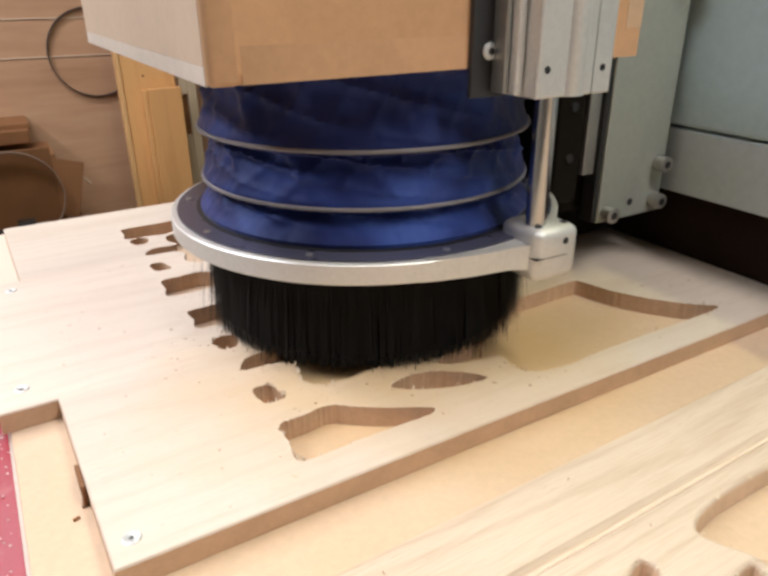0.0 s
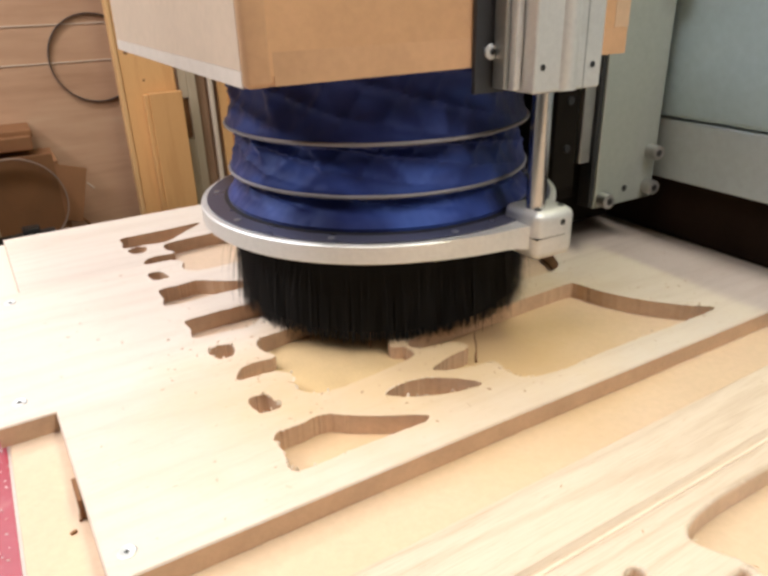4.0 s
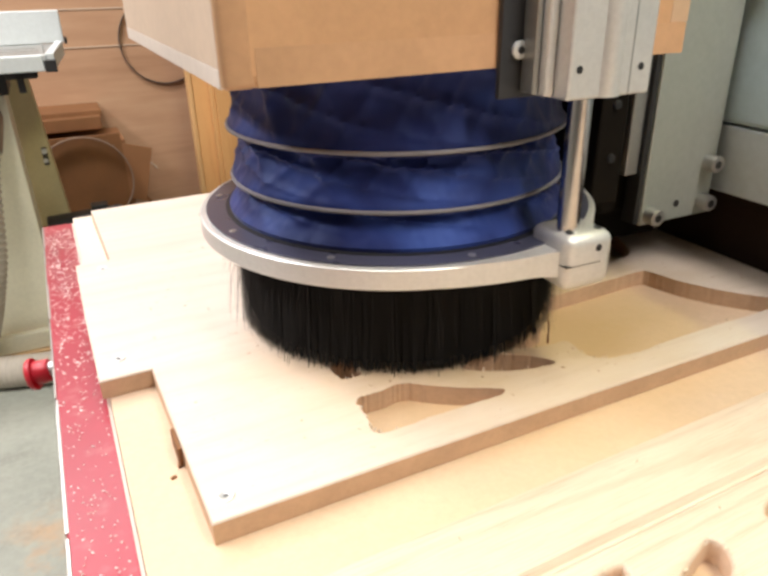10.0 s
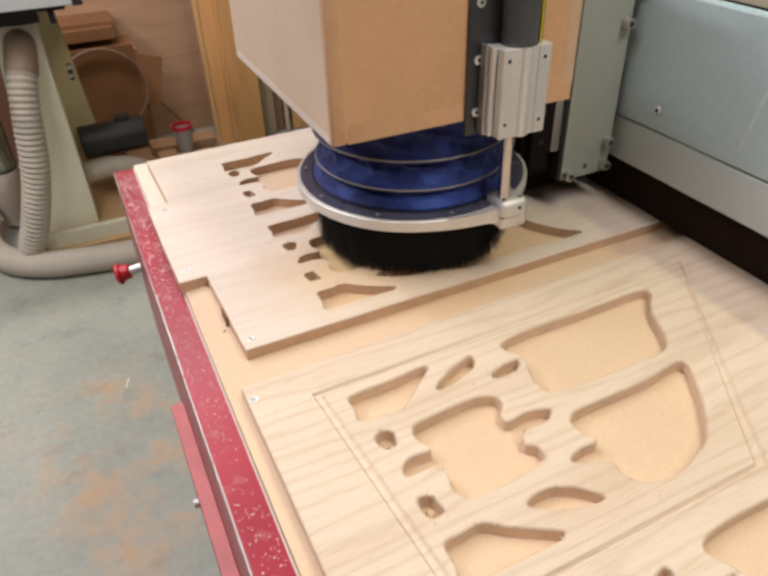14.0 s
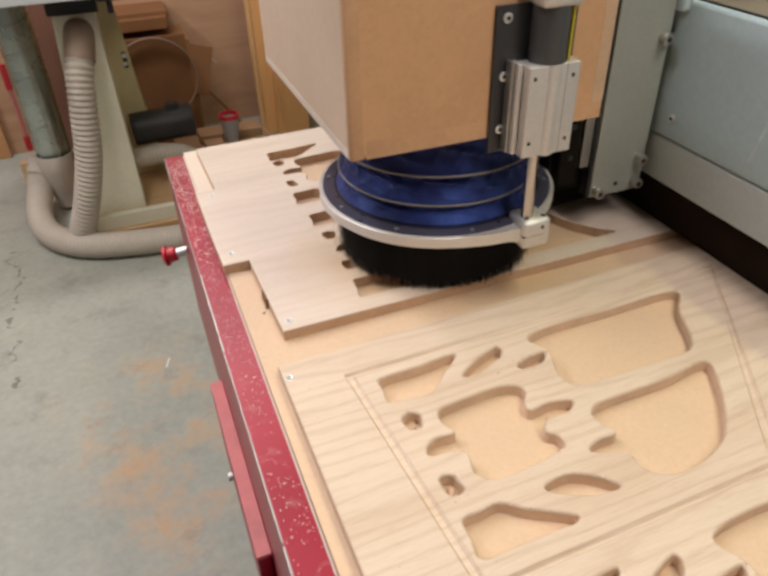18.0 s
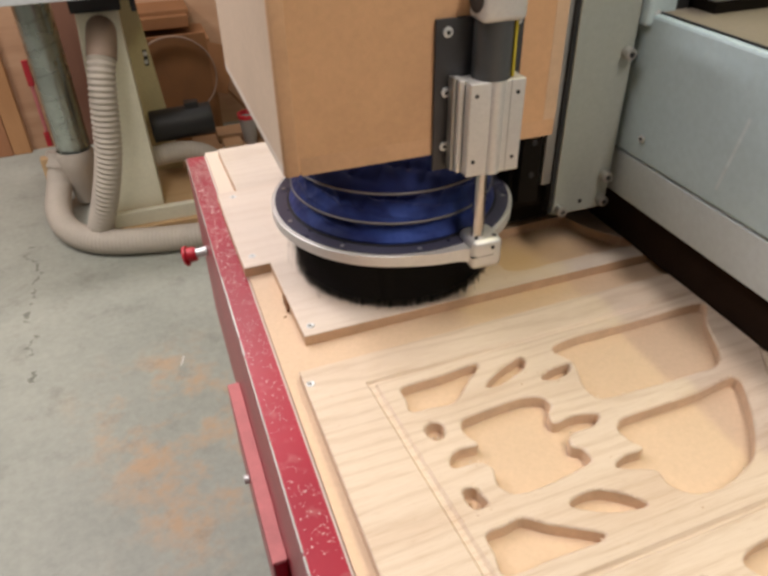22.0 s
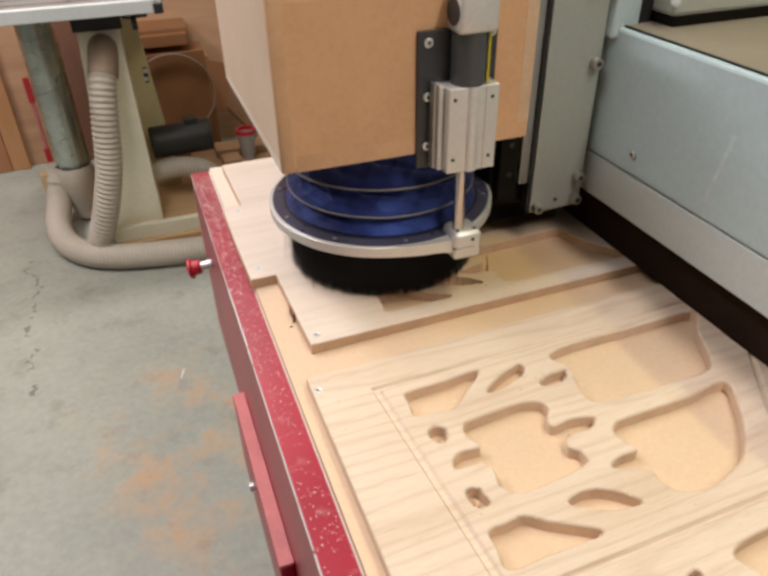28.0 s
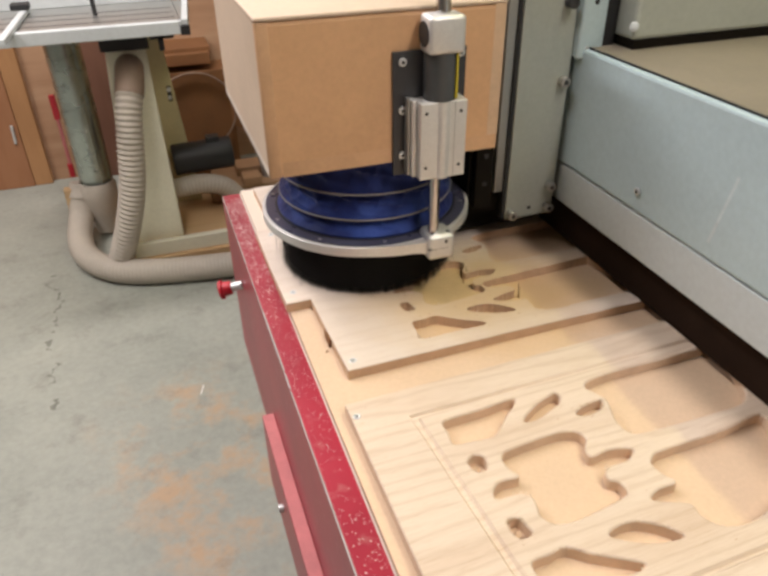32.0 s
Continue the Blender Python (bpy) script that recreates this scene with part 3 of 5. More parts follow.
def router_bed():
    bed = thing("router_bed", "worn red steel router bed, chipped and dusty, on the floor", "machine bed", pose(0, 0, 0, 0, 0, BED_TURN))
    b = box(RAIL_X0, RAIL_X1, -1.6, 0.655, 0.60, RAIL_TOP, 0.002)
    part("side_rail", b, M_RED, bed, "red painted side rail with a dusty top")
    rnd, worn, y = random.Random(8), bmesh.new(), -1.58
    while y < 0.60:
        run, w = min(rnd.uniform(0.02, 0.16), 0.652 - y), rnd.uniform(0.0008, 0.0020)
        box(RAIL_X0 - 0.0006, RAIL_X0 + w, y, y + run, RAIL_TOP - w, RAIL_TOP + 0.0003, 0.0003, bm=worn)
        y += run + rnd.uniform(0.0004, 0.006)
    part("worn_edge", worn, M_BOLT, bed, "bare steel edge where the paint has worn off", kind="stuff")
    part("rail_seam", box(RAIL_X1 - 0.0016, RAIL_X1 + 0.0006, -1.59, 0.65, RAIL_TOP - 0.001, RAIL_TOP + 0.0006, 0.0003), M_RIM, bed, "pale worn edge along the spoilboard")
    part("rail_lip", box(-0.0965, RAIL_X0 - 0.0008, -0.117, 0.241, 0.7352, 0.737, 0.0006), M_PINK, bed, "faded pink edge of the mounting plate")
    part("cross_rail", box(-0.04, 1.5, 0.60, 0.655, 0.60, 0.93, 0.002), M_RED, bed)
    part("cross_rail", box(-0.04, 1.5, -1.6, -1.54, 0.60, 0.93, 0.002), M_RED, bed)
    part("side_rail", box(1.5, 1.55, -1.6, 0.655, 0.60, 0.93, 0.002), M_RED, bed)
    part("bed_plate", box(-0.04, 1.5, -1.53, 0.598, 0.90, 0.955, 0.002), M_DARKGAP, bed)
    part("mounting_plate", box(-0.0970, RAIL_X0 - 0.001, -0.119, 0.243, 0.57, 0.735, 0.003), M_RED, bed, "red mounting plate bolted along the rail")
    part("mounting_plate", box(-0.0970, RAIL_X0 - 0.001, -1.4, -0.1215, 0.50, 0.690, 0.003), M_RED, bed)
    for y in (0.10, -0.32, -0.74):
        bolt = cyl((-0.097, y, 0.655), (-0.105, y, 0.655), 0.0075, n=12, bevel=0.001)
        part("bolt", bolt, M_ZINC, bed, "zinc bolt head")
    for x, y in ((0.06, -1.5), (0.06, 0.56), (1.52, -1.5), (1.52, 0.60)):
        part("leg", box(x - 0.022, x + 0.022, y - 0.04, y + 0.04, 0.0, 0.60, 0.003), M_RED, bed)
    knob = part("knob", cyl((-0.096, 0.495, 0.853), (-0.114, 0.498, 0.850), 0.0135, 0.0150, 20, bevel=0.002), M_REDPLASTIC, bed, "red plastic clamp knob", True)
    part("flange", cyl((-0.1125, 0.4975, 0.8502), (-0.1195, 0.499, 0.849), 0.0200, 0.0185, 24, bevel=0.002), M_REDPLASTIC, knob, "", True)
    part("stem", cyl((RAIL_X0, 0.491, 0.857), (-0.098, 0.495, 0.853), 0.009, n=16), M_ZINC, knob)
    return bed


router_bed()
spoil = solid("spoilboard", box(RAIL_X1 + 0.001, 1.49, -1.58, 0.652, 0.956, SPOIL_TOP, 0.001), M_MDF, "tan fibreboard spoilboard lying on the red bed", "spoilboard")
spoil.matrix_world = pose(0, 0, 0, 0, 0, BED_TURN)

# ---- the carved oak panels on the spoilboard ----
PANEL_TURN = 1.72
H_SLIVER = [(0.077, -0.130), (0.128, -0.128), (0.175, -0.126), (0.150, -0.149), (0.121, -0.172), (0.097, -0.170), (0.073, -0.167), (0.075, -0.148)]
H_LEAF = [(0.166, -0.163), (0.194, -0.146), (0.226, -0.135), (0.230, -0.141), (0.221, -0.153), (0.182, -0.167)]
H_COMMA = [(0.231, -0.177), (0.243, -0.169), (0.272, -0.166), (0.266, -0.178), (0.244, -0.183)]
H_WEDGE = [(0.270, -0.137), (0.307, -0.128), (0.394, -0.130), (0.500, -0.133), (0.475, -0.169), (0.440, -0.229), (0.388, -0.235), (0.289, -0.231), (0.271, -0.226), (0.268, -0.205), (0.280, -0.168)]
H_STUB = [(0.075, -0.197), (0.086, -0.191), (0.095, -0.198), (0.090, -0.213), (0.078, -0.213)]
H_CHIP = [(0.076, -0.283), (0.088, -0.283), (0.091, -0.293), (0.092, -0.304), (0.077, -0.303)]
H_HEART = [(0.113, -0.208), (0.121, -0.199), (0.191, -0.195), (0.213, -0.202), (0.217, -0.215), (0.206, -0.229), (0.207, -0.241), (0.232, -0.239), (0.256, -0.247), (0.243, -0.258), (0.213, -0.260), (0.204, -0.274), (0.213, -0.283), (0.210, -0.298), (0.148, -0.306), (0.122, -0.303), (0.112, -0.289), (0.117, -0.268), (0.107, -0.2565), (0.081, -0.2535), (0.0845, -0.241), (0.096, -0.235), (0.118, -0.236), (0.113, -0.221)]
H_FAN = [(0.264, -0.271), (0.280, -0.262), (0.376, -0.262), (0.434, -0.258), (0.420, -0.291), (0.394, -0.326), (0.367, -0.352), (0.342, -0.363), (0.309, -0.371), (0.279, -0.367), (0.264, -0.350), (0.264, -0.331), (0.231, -0.314), (0.246, -0.305), (0.270, -0.304), (0.264, -0.288)]
H_BOW = [(0.163, -0.335), (0.177, -0.328), (0.197, -0.330), (0.217, -0.343), (0.229, -0.361), (0.192, -0.354)]
H_RAMP = [(0.075, -0.333), (0.095, -0.331), (0.114, -0.330), (0.133, -0.345), (0.173, -0.371), (0.167, -0.376), (0.118, -0.375), (0.072, -0.374), (0.073, -0.352)]
PATTERN = [H_SLIVER, H_LEAF, H_COMMA, H_WEDGE, H_STUB, H_CHIP, H_HEART, H_FAN, H_BOW, H_RAMP]
# the far panel's wide pocket, cut to another line
H_POCKET = [(0.268, 0.128), (0.34, 0.132), (0.424, 0.134), (0.463, 0.1345), (0.467, 0.131), (0.474, 0.102), (0.489, 0.070), (0.513, 0.038), (0.528, 0.022), (0.490, 0.0205), (0.42, 0.0225), (0.365, 0.023), (0.343, 0.022), (0.312, 0.027), (0.302, 0.040), (0.304, 0.054), (0.303, 0.063), (0.285, 0.0645), (0.263, 0.072), (0.257, 0.079), (0.276, 0.086), (0.301, 0.091), (0.297, 0.104), (0.270, 0.110), (0.262, 0.119)]


def moved(holes, du, dv):
    return [[(u + du, v + dv) for u, v in h] for h in holes]


def quad(u0, u1, v0, v1, lean=0.0):
    pts = []
    corners = [(u0, v0), (u1 - lean, v0), (u1, v1), (u0 - 0.012 * (lean > 0), v1)]
    for (a, b), (c, d) in zip(corners, corners[1:] + corners[:1]):
        pts += [Vector((a + (c - a) * k / 12, b + (d - b) * k / 12)) for k in range(12)]
    return pts


def near_panel():
    panel = thing("carved_oak_panel", "pale oak panel with rounded branch-shaped openings, screwed to the spoilboard", "carved panel", pose(0, 0, TOP, 0, 0, PANEL_TURN))
    outline = [(-0.024, -0.060), (-0.026, -0.20), (-0.029, -0.36), (-0.033, -0.52), (-0.036, -0.82), (0.60, -0.82), (1.12, -0.82), (1.12, -0.060), (0.80, -0.060), (0.40, -0.060)]
    holes = PATTERN + moved(PATTERN, -0.003, -0.302)
    bm = carved_panel(outline, holes, THICK, 0.0034, (quad(0.0535, 0.592, -0.405, -0.106, 0.20), quad(0.0652, 0.580, -0.3965, -0.1145, 0.20)))
    boards_from(bm, [-0.85, -0.66, -0.40, -0.245, -0.113, 0.0], panel, M_PINE, M_EASED)
    return panel


def far_panel():
    panel = thing("glued_whitewood_panel", "pale whitewood panel glued from staggered boards, freshly routed with branch-shaped openings", "carved panel", pose(0, 0, TOP, 0, 0, PANEL_TURN))
    outline = [(0.0, 0.0), (0.25, -0.003), (0.60, -0.010), (1.12, -0.022), (1.12, 0.62), (0.45, 0.62), (0.0, 0.62), (0.0, 0.432), (-0.034, 0.432), (-0.037, 0.30), (-0.038, 0.182), (0.0, 0.182), (0.0, 0.09)]
    one = [h for h in PATTERN if h is not H_FAN]
    holes = moved(one, 0.045, 0.402) + [H_POCKET] + moved(PATTERN, 0.045, 0.688)[4:] + moved([H_SLIVER], 0.045, 0.668)
    holes = [h for h in holes if max(v for _, v in h) < 0.60]
    bm = carved_panel(outline, holes, THICK, 0.0006, torn=0.00028)
    boards_from(bm, [-0.03, 0.1805, 0.4335, 0.64], panel, M_POPLAR, M_CUTEDGE)
    return panel


near_panel(), far_panel()


def screw(u, v, m):
    s = thing("wood_screw", "zinc cross-head wood screw sunk flush in a panel", "screw", m @ pose(u, v, 0, 0, 0, random.uniform(0, 90)), "screws in the panels")
    bm = lathe([(0.0008, 0.0001), (0.0022, 0.0006), (0.0044, 0.0009), (0.0052, 0.0004), (0.0054, -0.0004), (0.003, -0.004), (0.0015, -0.012)], n=20)
    bm.faces.new([v for v in bm.verts if abs(v.co.z - 0.0001) < 1e-6])
    part("head", bm, M_ZINC, s, smooth=True)
    c = box(-0.0016, 0.0016, -0.0003, 0.0003, 0.0002, 0.00085)
    box(-0.0003, 0.0003, -0.0016, 0.0016, 0.0002, 0.0008, bm=c)
    part("cross_recess", c, M_DARKSTEEL, s)


def sawdust_heap(u, v, ru, rv, high, seed, material):
    """A low loose heap with a ragged edge on the spoilboard."""
    rnd = random.Random(seed)
    ph = [rnd.uniform(0, 6.28) for _ in range(4)]
    bm = bmesh.new()
    rings = []
    for k in range(9):
        t = k / 8
        ring = []
        for i in range(48):
            a = 2 * math.pi * i / 48
            w = 1 + 0.12 * math.sin(3 * a + ph[0]) + 0.08 * math.sin(5 * a + ph[1]) + 0.05 * math.sin(11 * a + ph[2])
            h = high * (1 - t * t) + rnd.uniform(-0.0003, 0.0003) * (1 - t)
            ring.append(bm.verts.new((u + ru * t * w * math.cos(a), v + rv * t * w * math.sin(a), h)))
        rings.append(ring)
    for p, q in zip(rings, rings[1:]):
        for i in range(48):
            bm.faces.new((p[i], p[(i + 1) % 48], q[(i + 1) % 48], q[i]))
    bmesh.ops.remove_doubles(bm, verts=bm.verts[:], dist=1e-5)
    ob = solid("sawdust_heap", bm, material, "low heap of yellow sawdust in a routed opening", "sawdust", kind="stuff", smooth=True)
    ob.matrix_world = pose(0, 0, SPOIL_TOP + 0.0002, 0, 0, PANEL_TURN)


sawdust_heap(0.222, 0.150, 0.115, 0.075, 0.005, 2, M_GOLDUST)


def splinter(u, v, high, lean, width, turn):
    """A dark torn sliver standing up out of the waste, narrowing to its tip."""
    bm = bmesh.new()
    last = None
    for k in range(6):
        t = k / 5
        w = width * (1 - 0.75 * t) * (0.7 if k == 2 else 1.0)
        c = Vector((lean * t + 0.0008 * math.sin(5 * t), 0.0006 * math.sin(9 * t), high * t))
        ring = [bm.verts.new(c + Vector(d) * w) for d in ((-1, -0.5, 0), (1, -0.5, 0), (0.9, 0.6, 0), (-0.8, 0.5, 0))]
        if last:
            for i in range(4):
                bm.faces.new((last[i], last[(i + 1) % 4], ring[(i + 1) % 4], ring[i]))
        else:
            bm.faces.new(ring[::-1])
        last = ring
    bm.faces.new(last)
    ob = solid("wood_splinter", bm, M_DARKCARD, "thin dark splinter standing in a routed opening", "splinter")
    ob.matrix_world = pose(0, 0, SPOIL_TOP + 0.0002, 0, 0, PANEL_TURN) @ pose(u, v, 0, 0, 0, turn)


splinter(0.3075, 0.0880, 0.030, -0.003, 0.0011, 20)
splinter(0.2545, 0.1655, 0.026, 0.002, 0.0016, 50)
splinter(0.2440, 0.1500, 0.012, 0.003, 0.0014, 110)

shim = solid("edge_shim", box(-0.0030, -0.0004, 0.076, 0.100, -0.0150, -0.0012, 0.0004), M_DARKCARD, "thin dark shim against the edge of a panel", "shim")
shim.matrix_world = pose(0, 0, TOP, 0, 0, PANEL_TURN)
for k, (u, v, a, l) in enumerate(((-0.009, 0.068, 20, 0.004), (-0.003, 0.080, 80, 0.009))):
    chip = solid("wood_chip", box(-l / 2, l / 2, -0.0009, 0.0009, 0, 0.0016, 0.0004), M_DARKCARD, "small dark wood chip on the spoilboard", "chip", "chips on the spoilboard")
    chip.matrix_world = pose(0, 0, SPOIL_TOP, 0, 0, PANEL_TURN) @ pose(u, v, 0, 0, 0, a)

for u, v in ((0.0128, 0.018), (-0.0205, 0.21), (-0.010, 0.409), (-0.017, -0.085), (-0.023, -0.47)):
    screw(u, v, pose(0, 0, TOP, 0, 0, PANEL_TURN))

# ---- the gantry beam, which moves across the bed ----
FACE = 0.2655


def gantry():
    g = thing("router_gantry", "blue-grey sheet-metal gantry beam of a router, scratched and dusty", "gantry")
    x0, x1 = FACE, FACE + 0.55
    part("lower_panel", box(x0, x1, -1.75, 0.95, 1.069, 1.1335, 0.002), M_BEAMLOW, g)
    part("upper_panel", box(x0 - 0.002, x1, -1.75, 0.95, 1.1360, 1.3205, 0.0045), M_BEAM, g, "blue-grey upper panel with a bright folded edge")
    part("top_tray", box(x0 + 0.008, x1 - 0.004, -1.745, 0.945, 1.3206, 1.3226), M_DUSTTOP, g, "sawdust-covered top of the beam")
    part("edge_gap", box(x0 + 0.0060, x0 + 0.0100, -1.745, 0.945, 1.3212, 1.3230), M_BLACK, g, "dark gap behind the folded edge")
    for y in (0.0405, -0.55):
        c = cyl((x0 - 0.0022, y, 1.1675), (x0 - 0.006, y, 1.1675), 0.0055, n=14, bevel=0.001)
        part("screw", c, M_ZINC, g)
        part("screw_recess", cyl((x0 - 0.0058, y, 1.1675), (x0 - 0.0064, y, 1.1675), 0.0028, n=6), M_BLACK, g)
    mark = box(x0 - 0.0022, x0 - 0.0019, -0.048, 0.048, -0.0022, 0.0022)
    bmesh.ops.transform(mark, matrix=Matrix.Translation((0, -0.108, 1.205)) @ Matrix.Rotation(radians(-79), 4, "X"), verts=mark.verts[:])
    part("scratch", mark, M_RUBBED, g, "pale rubbed mark in the paint")
    # added strip, no real part: it blocks light and darkens below the beam
    part("under_beam_shade", box(x0 + 0.014, x0 + 0.022, -1.75, 0.95, 1.0015, 1.0685), M_BEAMSHADE, g, "added dark strip standing in for the shade under the beam")
    for y in (-1.85, 0.95):
        part("end_post", box(x0 - 0.02, x1 + 0.02, y, y + 0.1, 1.02, 1.6, 0.004), M_BEAM, g)
    return g


# ---- the carriage that runs along the beam ----
def socket_bolt(p, q, r, parent):
    p, q = Vector(p), Vector(q)
    d = (q - p).normalized()
    b = part("socket_bolt", cyl(p, q, r, n=20, bevel=0.0012), M_BOLT, parent, "dull steel socket-head bolt", True)
    part("hex_recess", cyl(q - d * 0.001, q + d * 0.0004, r * 0.52, n=6), M_BLACK, b)


def carriage():
    c = thing("router_carriage", "grey-green carriage plate with socket-head bolts, carrying the router head", "carriage")
    part("face_plate", box(0.1645, 0.252, 0.112, 0.128, 1.050, 1.62, 0.0015), M_PLATE, c)
    part("edge_gap", box(0.1585, 0.164, 0.114, 0.130, 1.052, 1.62, 0.0005), M_BLACK, c)
    part("slide_rail", box(0.1435, 0.158, 0.118, 0.135, 1.10, 1.62, 0.001), M_ALUDULL, c, "pale slide rail beside the plate")
    # slide and rear bodies: the deep shade behind the head is in their colour
    part("slide_body", box(0.104, 0.262, 0.137, 0.50, 1.058, 1.62, 0.003), M_DARKGAP, c, "slide body, coloured near-black for the shade around it")
    part("rear_body", box(0.0, 0.103, 0.335, 0.50, 1.055, 1.20, 0.003), M_DARKGAP, c, "rear body, coloured near-black for the shade behind the bellows")
    # added block that fills the space below the slide with shade
    part("under_slide_shade", box(0.106, 0.258, 0.175, 0.495, 1.010, 1.0575, 0.003), M_DARKGAP, c, "added near-black block for the shade under the slide")
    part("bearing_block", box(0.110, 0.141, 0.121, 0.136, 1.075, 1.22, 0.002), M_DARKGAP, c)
    for z in (1.118, 1.165):
        part("block_bolt", cyl((0.126, 0.1215, z), (0.126, 0.1185, z), 0.0042, n=14, bevel=0.0008), M_BLACK, c)
    for x, z in ((0.2415, 1.102), (0.2415, 1.064), (0.174, 1.060), (0.2415, 1.274), (0.2415, 1.42)):
        socket_bolt((x, 0.1125, z), (x - 0.001, 0.099, z), 0.0078, c)
    part("plate_hole", cyl((0.208, 0.1135, 1.066), (0.208, 0.1114, 1.066), 0.0035, n=14), M_BLACK, c)
    br = part("bracket", box(0.254, 0.296, 0.100, 0.150, 1.306, 1.62, 0.004), M_BEAM, c, "pale painted bracket above the beam")
    part("bracket_screw", cyl((0.268, 0.1005, 1.322), (0.268, 0.0985, 1.322), 0.004, n=12), M_ZINC, br)
    part("bracket_gap", box(0.2965, 0.317, 0.104, 0.145, 1.3225, 1.62), M_BLACK, c)
    cover = part("drive_cover", box(0.318, 0.95, 0.062, 0.48, 1.336, 1.75, 0.006), M_HOUSING, c, "pale green-grey drive cover above the beam")
    part("cover_screw", cyl((0.318, 0.0640, 1.356), (0.308, 0.052, 1.358), 0.0065, n=16, bevel=0.002), M_WHITE, cover, "", True)
    # dark fill painting the shadow band between cover and beam top
    part("under_cover_shade", box(0.322, 0.945, 0.064, 0.475, 1.3232, 1.3357), M_DARKGAP, cover)
    part("top_bolt", cyl((0.236, 0.1125, 1.386), (0.236, 0.096, 1.387), 0.008, n=16, bevel=0.001), M_DARKSTEEL, c, "", True)
    part("bracket_hole", cyl((0.275, 0.1005, 1.386), (0.275, 0.0994, 1.386), 0.004, n=14), M_BLACK, br)
    return c


# ---- the head: wooden hood, bellows, ring and brush ----
CX, CY, RING = -0.0575, 0.181, 0.1668
AX, AY = -0.0065, 0.017


def hood_shell():
    x0, x1, y0, y1, z0, z1 = -0.229, 0.0925, 0.030, 0.440, 1.2165, 1.410
    bm = box(x0, x1, y0, y1, z0, z1, 0.007, seg=3)
    return bm


def bellows():
    knots = [(1.098, 0.1415), (1.101, 0.142), (1.106, 0.138), (1.113, 0.133), (1.119, 0.128), (1.1225, 0.130), (1.125, 0.137), (1.128, 0.1365), (1.134, 0.1335), (1.142, 0.130),
             (1.151, 0.1265), (1.158, 0.125), (1.162, 0.129), (1.165, 0.137), (1.168, 0.1362), (1.176, 0.1325), (1.187, 0.129), (1.200, 0.127), (1.212, 0.127), (1.224, 0.129)]
    zs = np.interp(np.linspace(0, 19, 77), range(20), [z for z, r in knots]).tolist()
    rs = np.interp(zs, [z for z, r in knots], [r for z, r in knots]).tolist()
    rnd = random.Random(5)
    ph = [rnd.uniform(0, 6.28) for _ in range(8)]

    def fold(a, k):
        w = max(0.0, 0.137 - rs[k]) / 0.011
        s = k / 4
        pleat = 1 - abs(math.sin(5.5 * a + ph[0] + 0.9 * math.sin(2 * a + ph[4]) + 0.35 * s))
        crease = 1 - abs(math.sin(11.5 * a + ph[1] - 0.8 * s + 1.1 * math.sin(3 * a + ph[5])))
        cross = 1 - abs(math.sin(4 * a + ph[3] + 1.4 * s))
        return w * (0.0060 * pleat**2 + 0.0030 * crease**3 + 0.0045 * cross**3 + 0.0006 * math.sin(37 * a + ph[2] + s) - 0.0022)

    return lathe(list(zip(rs, zs)), CX, CY, 260, fold)


def bristles():
    """Uneven nylon strands in several rows round the ring."""
    rnd = random.Random(11)
    bm = bmesh.new()
    for row, (r, count) in enumerate(((0.1385, 2200), (0.1365, 1400), (0.1335, 700))):
        for i in range(count):
            a = 2 * math.pi * (i + rnd.uniform(-0.4, 0.4)) / count
            rr = r + rnd.uniform(-0.0015, 0.0015)
            stray = rnd.random() < 0.06
            low = 1.0012 + rnd.uniform(0, 0.004) + (0.010 * rnd.random() if rnd.random() < 0.10 else 0)
            flare = rnd.gauss(0.0015, 0.002) + (rnd.uniform(0.003, 0.010) if stray else 0)
            da = rnd.gauss(0, 0.012)
            w = rnd.uniform(0.00035, 0.0006)
            t0, t1 = Vector((math.cos(a), math.sin(a), 0)), Vector((math.cos(a + da), math.sin(a + da), 0))
            side = Vector((-math.sin(a), math.cos(a), 0)) * w
            base = Vector((CX, CY, 0))
            p, q = base + t0 * rr + Vector((0, 0, 1.0815)), base + t1 * (rr + flare) + Vector((0, 0, low))
            m = (p + q) / 2 - t0 * 0.0012 + t1 * flare * 0.1
            v = [bm.verts.new(x) for x in (p - side, p + side, m + side, m - side, q + side * 0.4, q - side * 0.4)]
            bm.faces.new((v[0], v[1], v[2], v[3]))
            bm.faces.new((v[3], v[2], v[4], v[5]))
    for i in range(90):
        a = rnd.gauss(math.pi, 0.5) if i < 70 else rnd.uniform(0, 6.28)
        rr, out, low = 0.1390, rnd.uniform(0.002, 0.020), rnd.uniform(1.003, 1.03)
        w = Vector((-math.sin(a), math.cos(a), 0)) * 0.00035
        base, r0 = Vector((CX, CY, 0)), Vector((math.cos(a), math.sin(a), 0))
        p, q = base + r0 * rr + Vector((0, 0, 1.0812)), base + r0 * (rr + out) + Vector((0, 0, low))
        m = (p + q) / 2 + r0 * out * 0.25
        v = [bm.verts.new(x) for x in (p - w, p + w, m + w, m - w, q + w * 0.4, q - w * 0.4)]
        bm.faces.new((v[0], v[1], v[2], v[3]))
        bm.faces.new((v[3], v[2], v[4], v[5]))
    return bm


def clamp_body():
    """A rounded block that grips the guide shaft."""
    return box(-0.0195, 0.0215, -0.001, 0.042, 1.0675, 1.1080, 0.0075, seg=4)


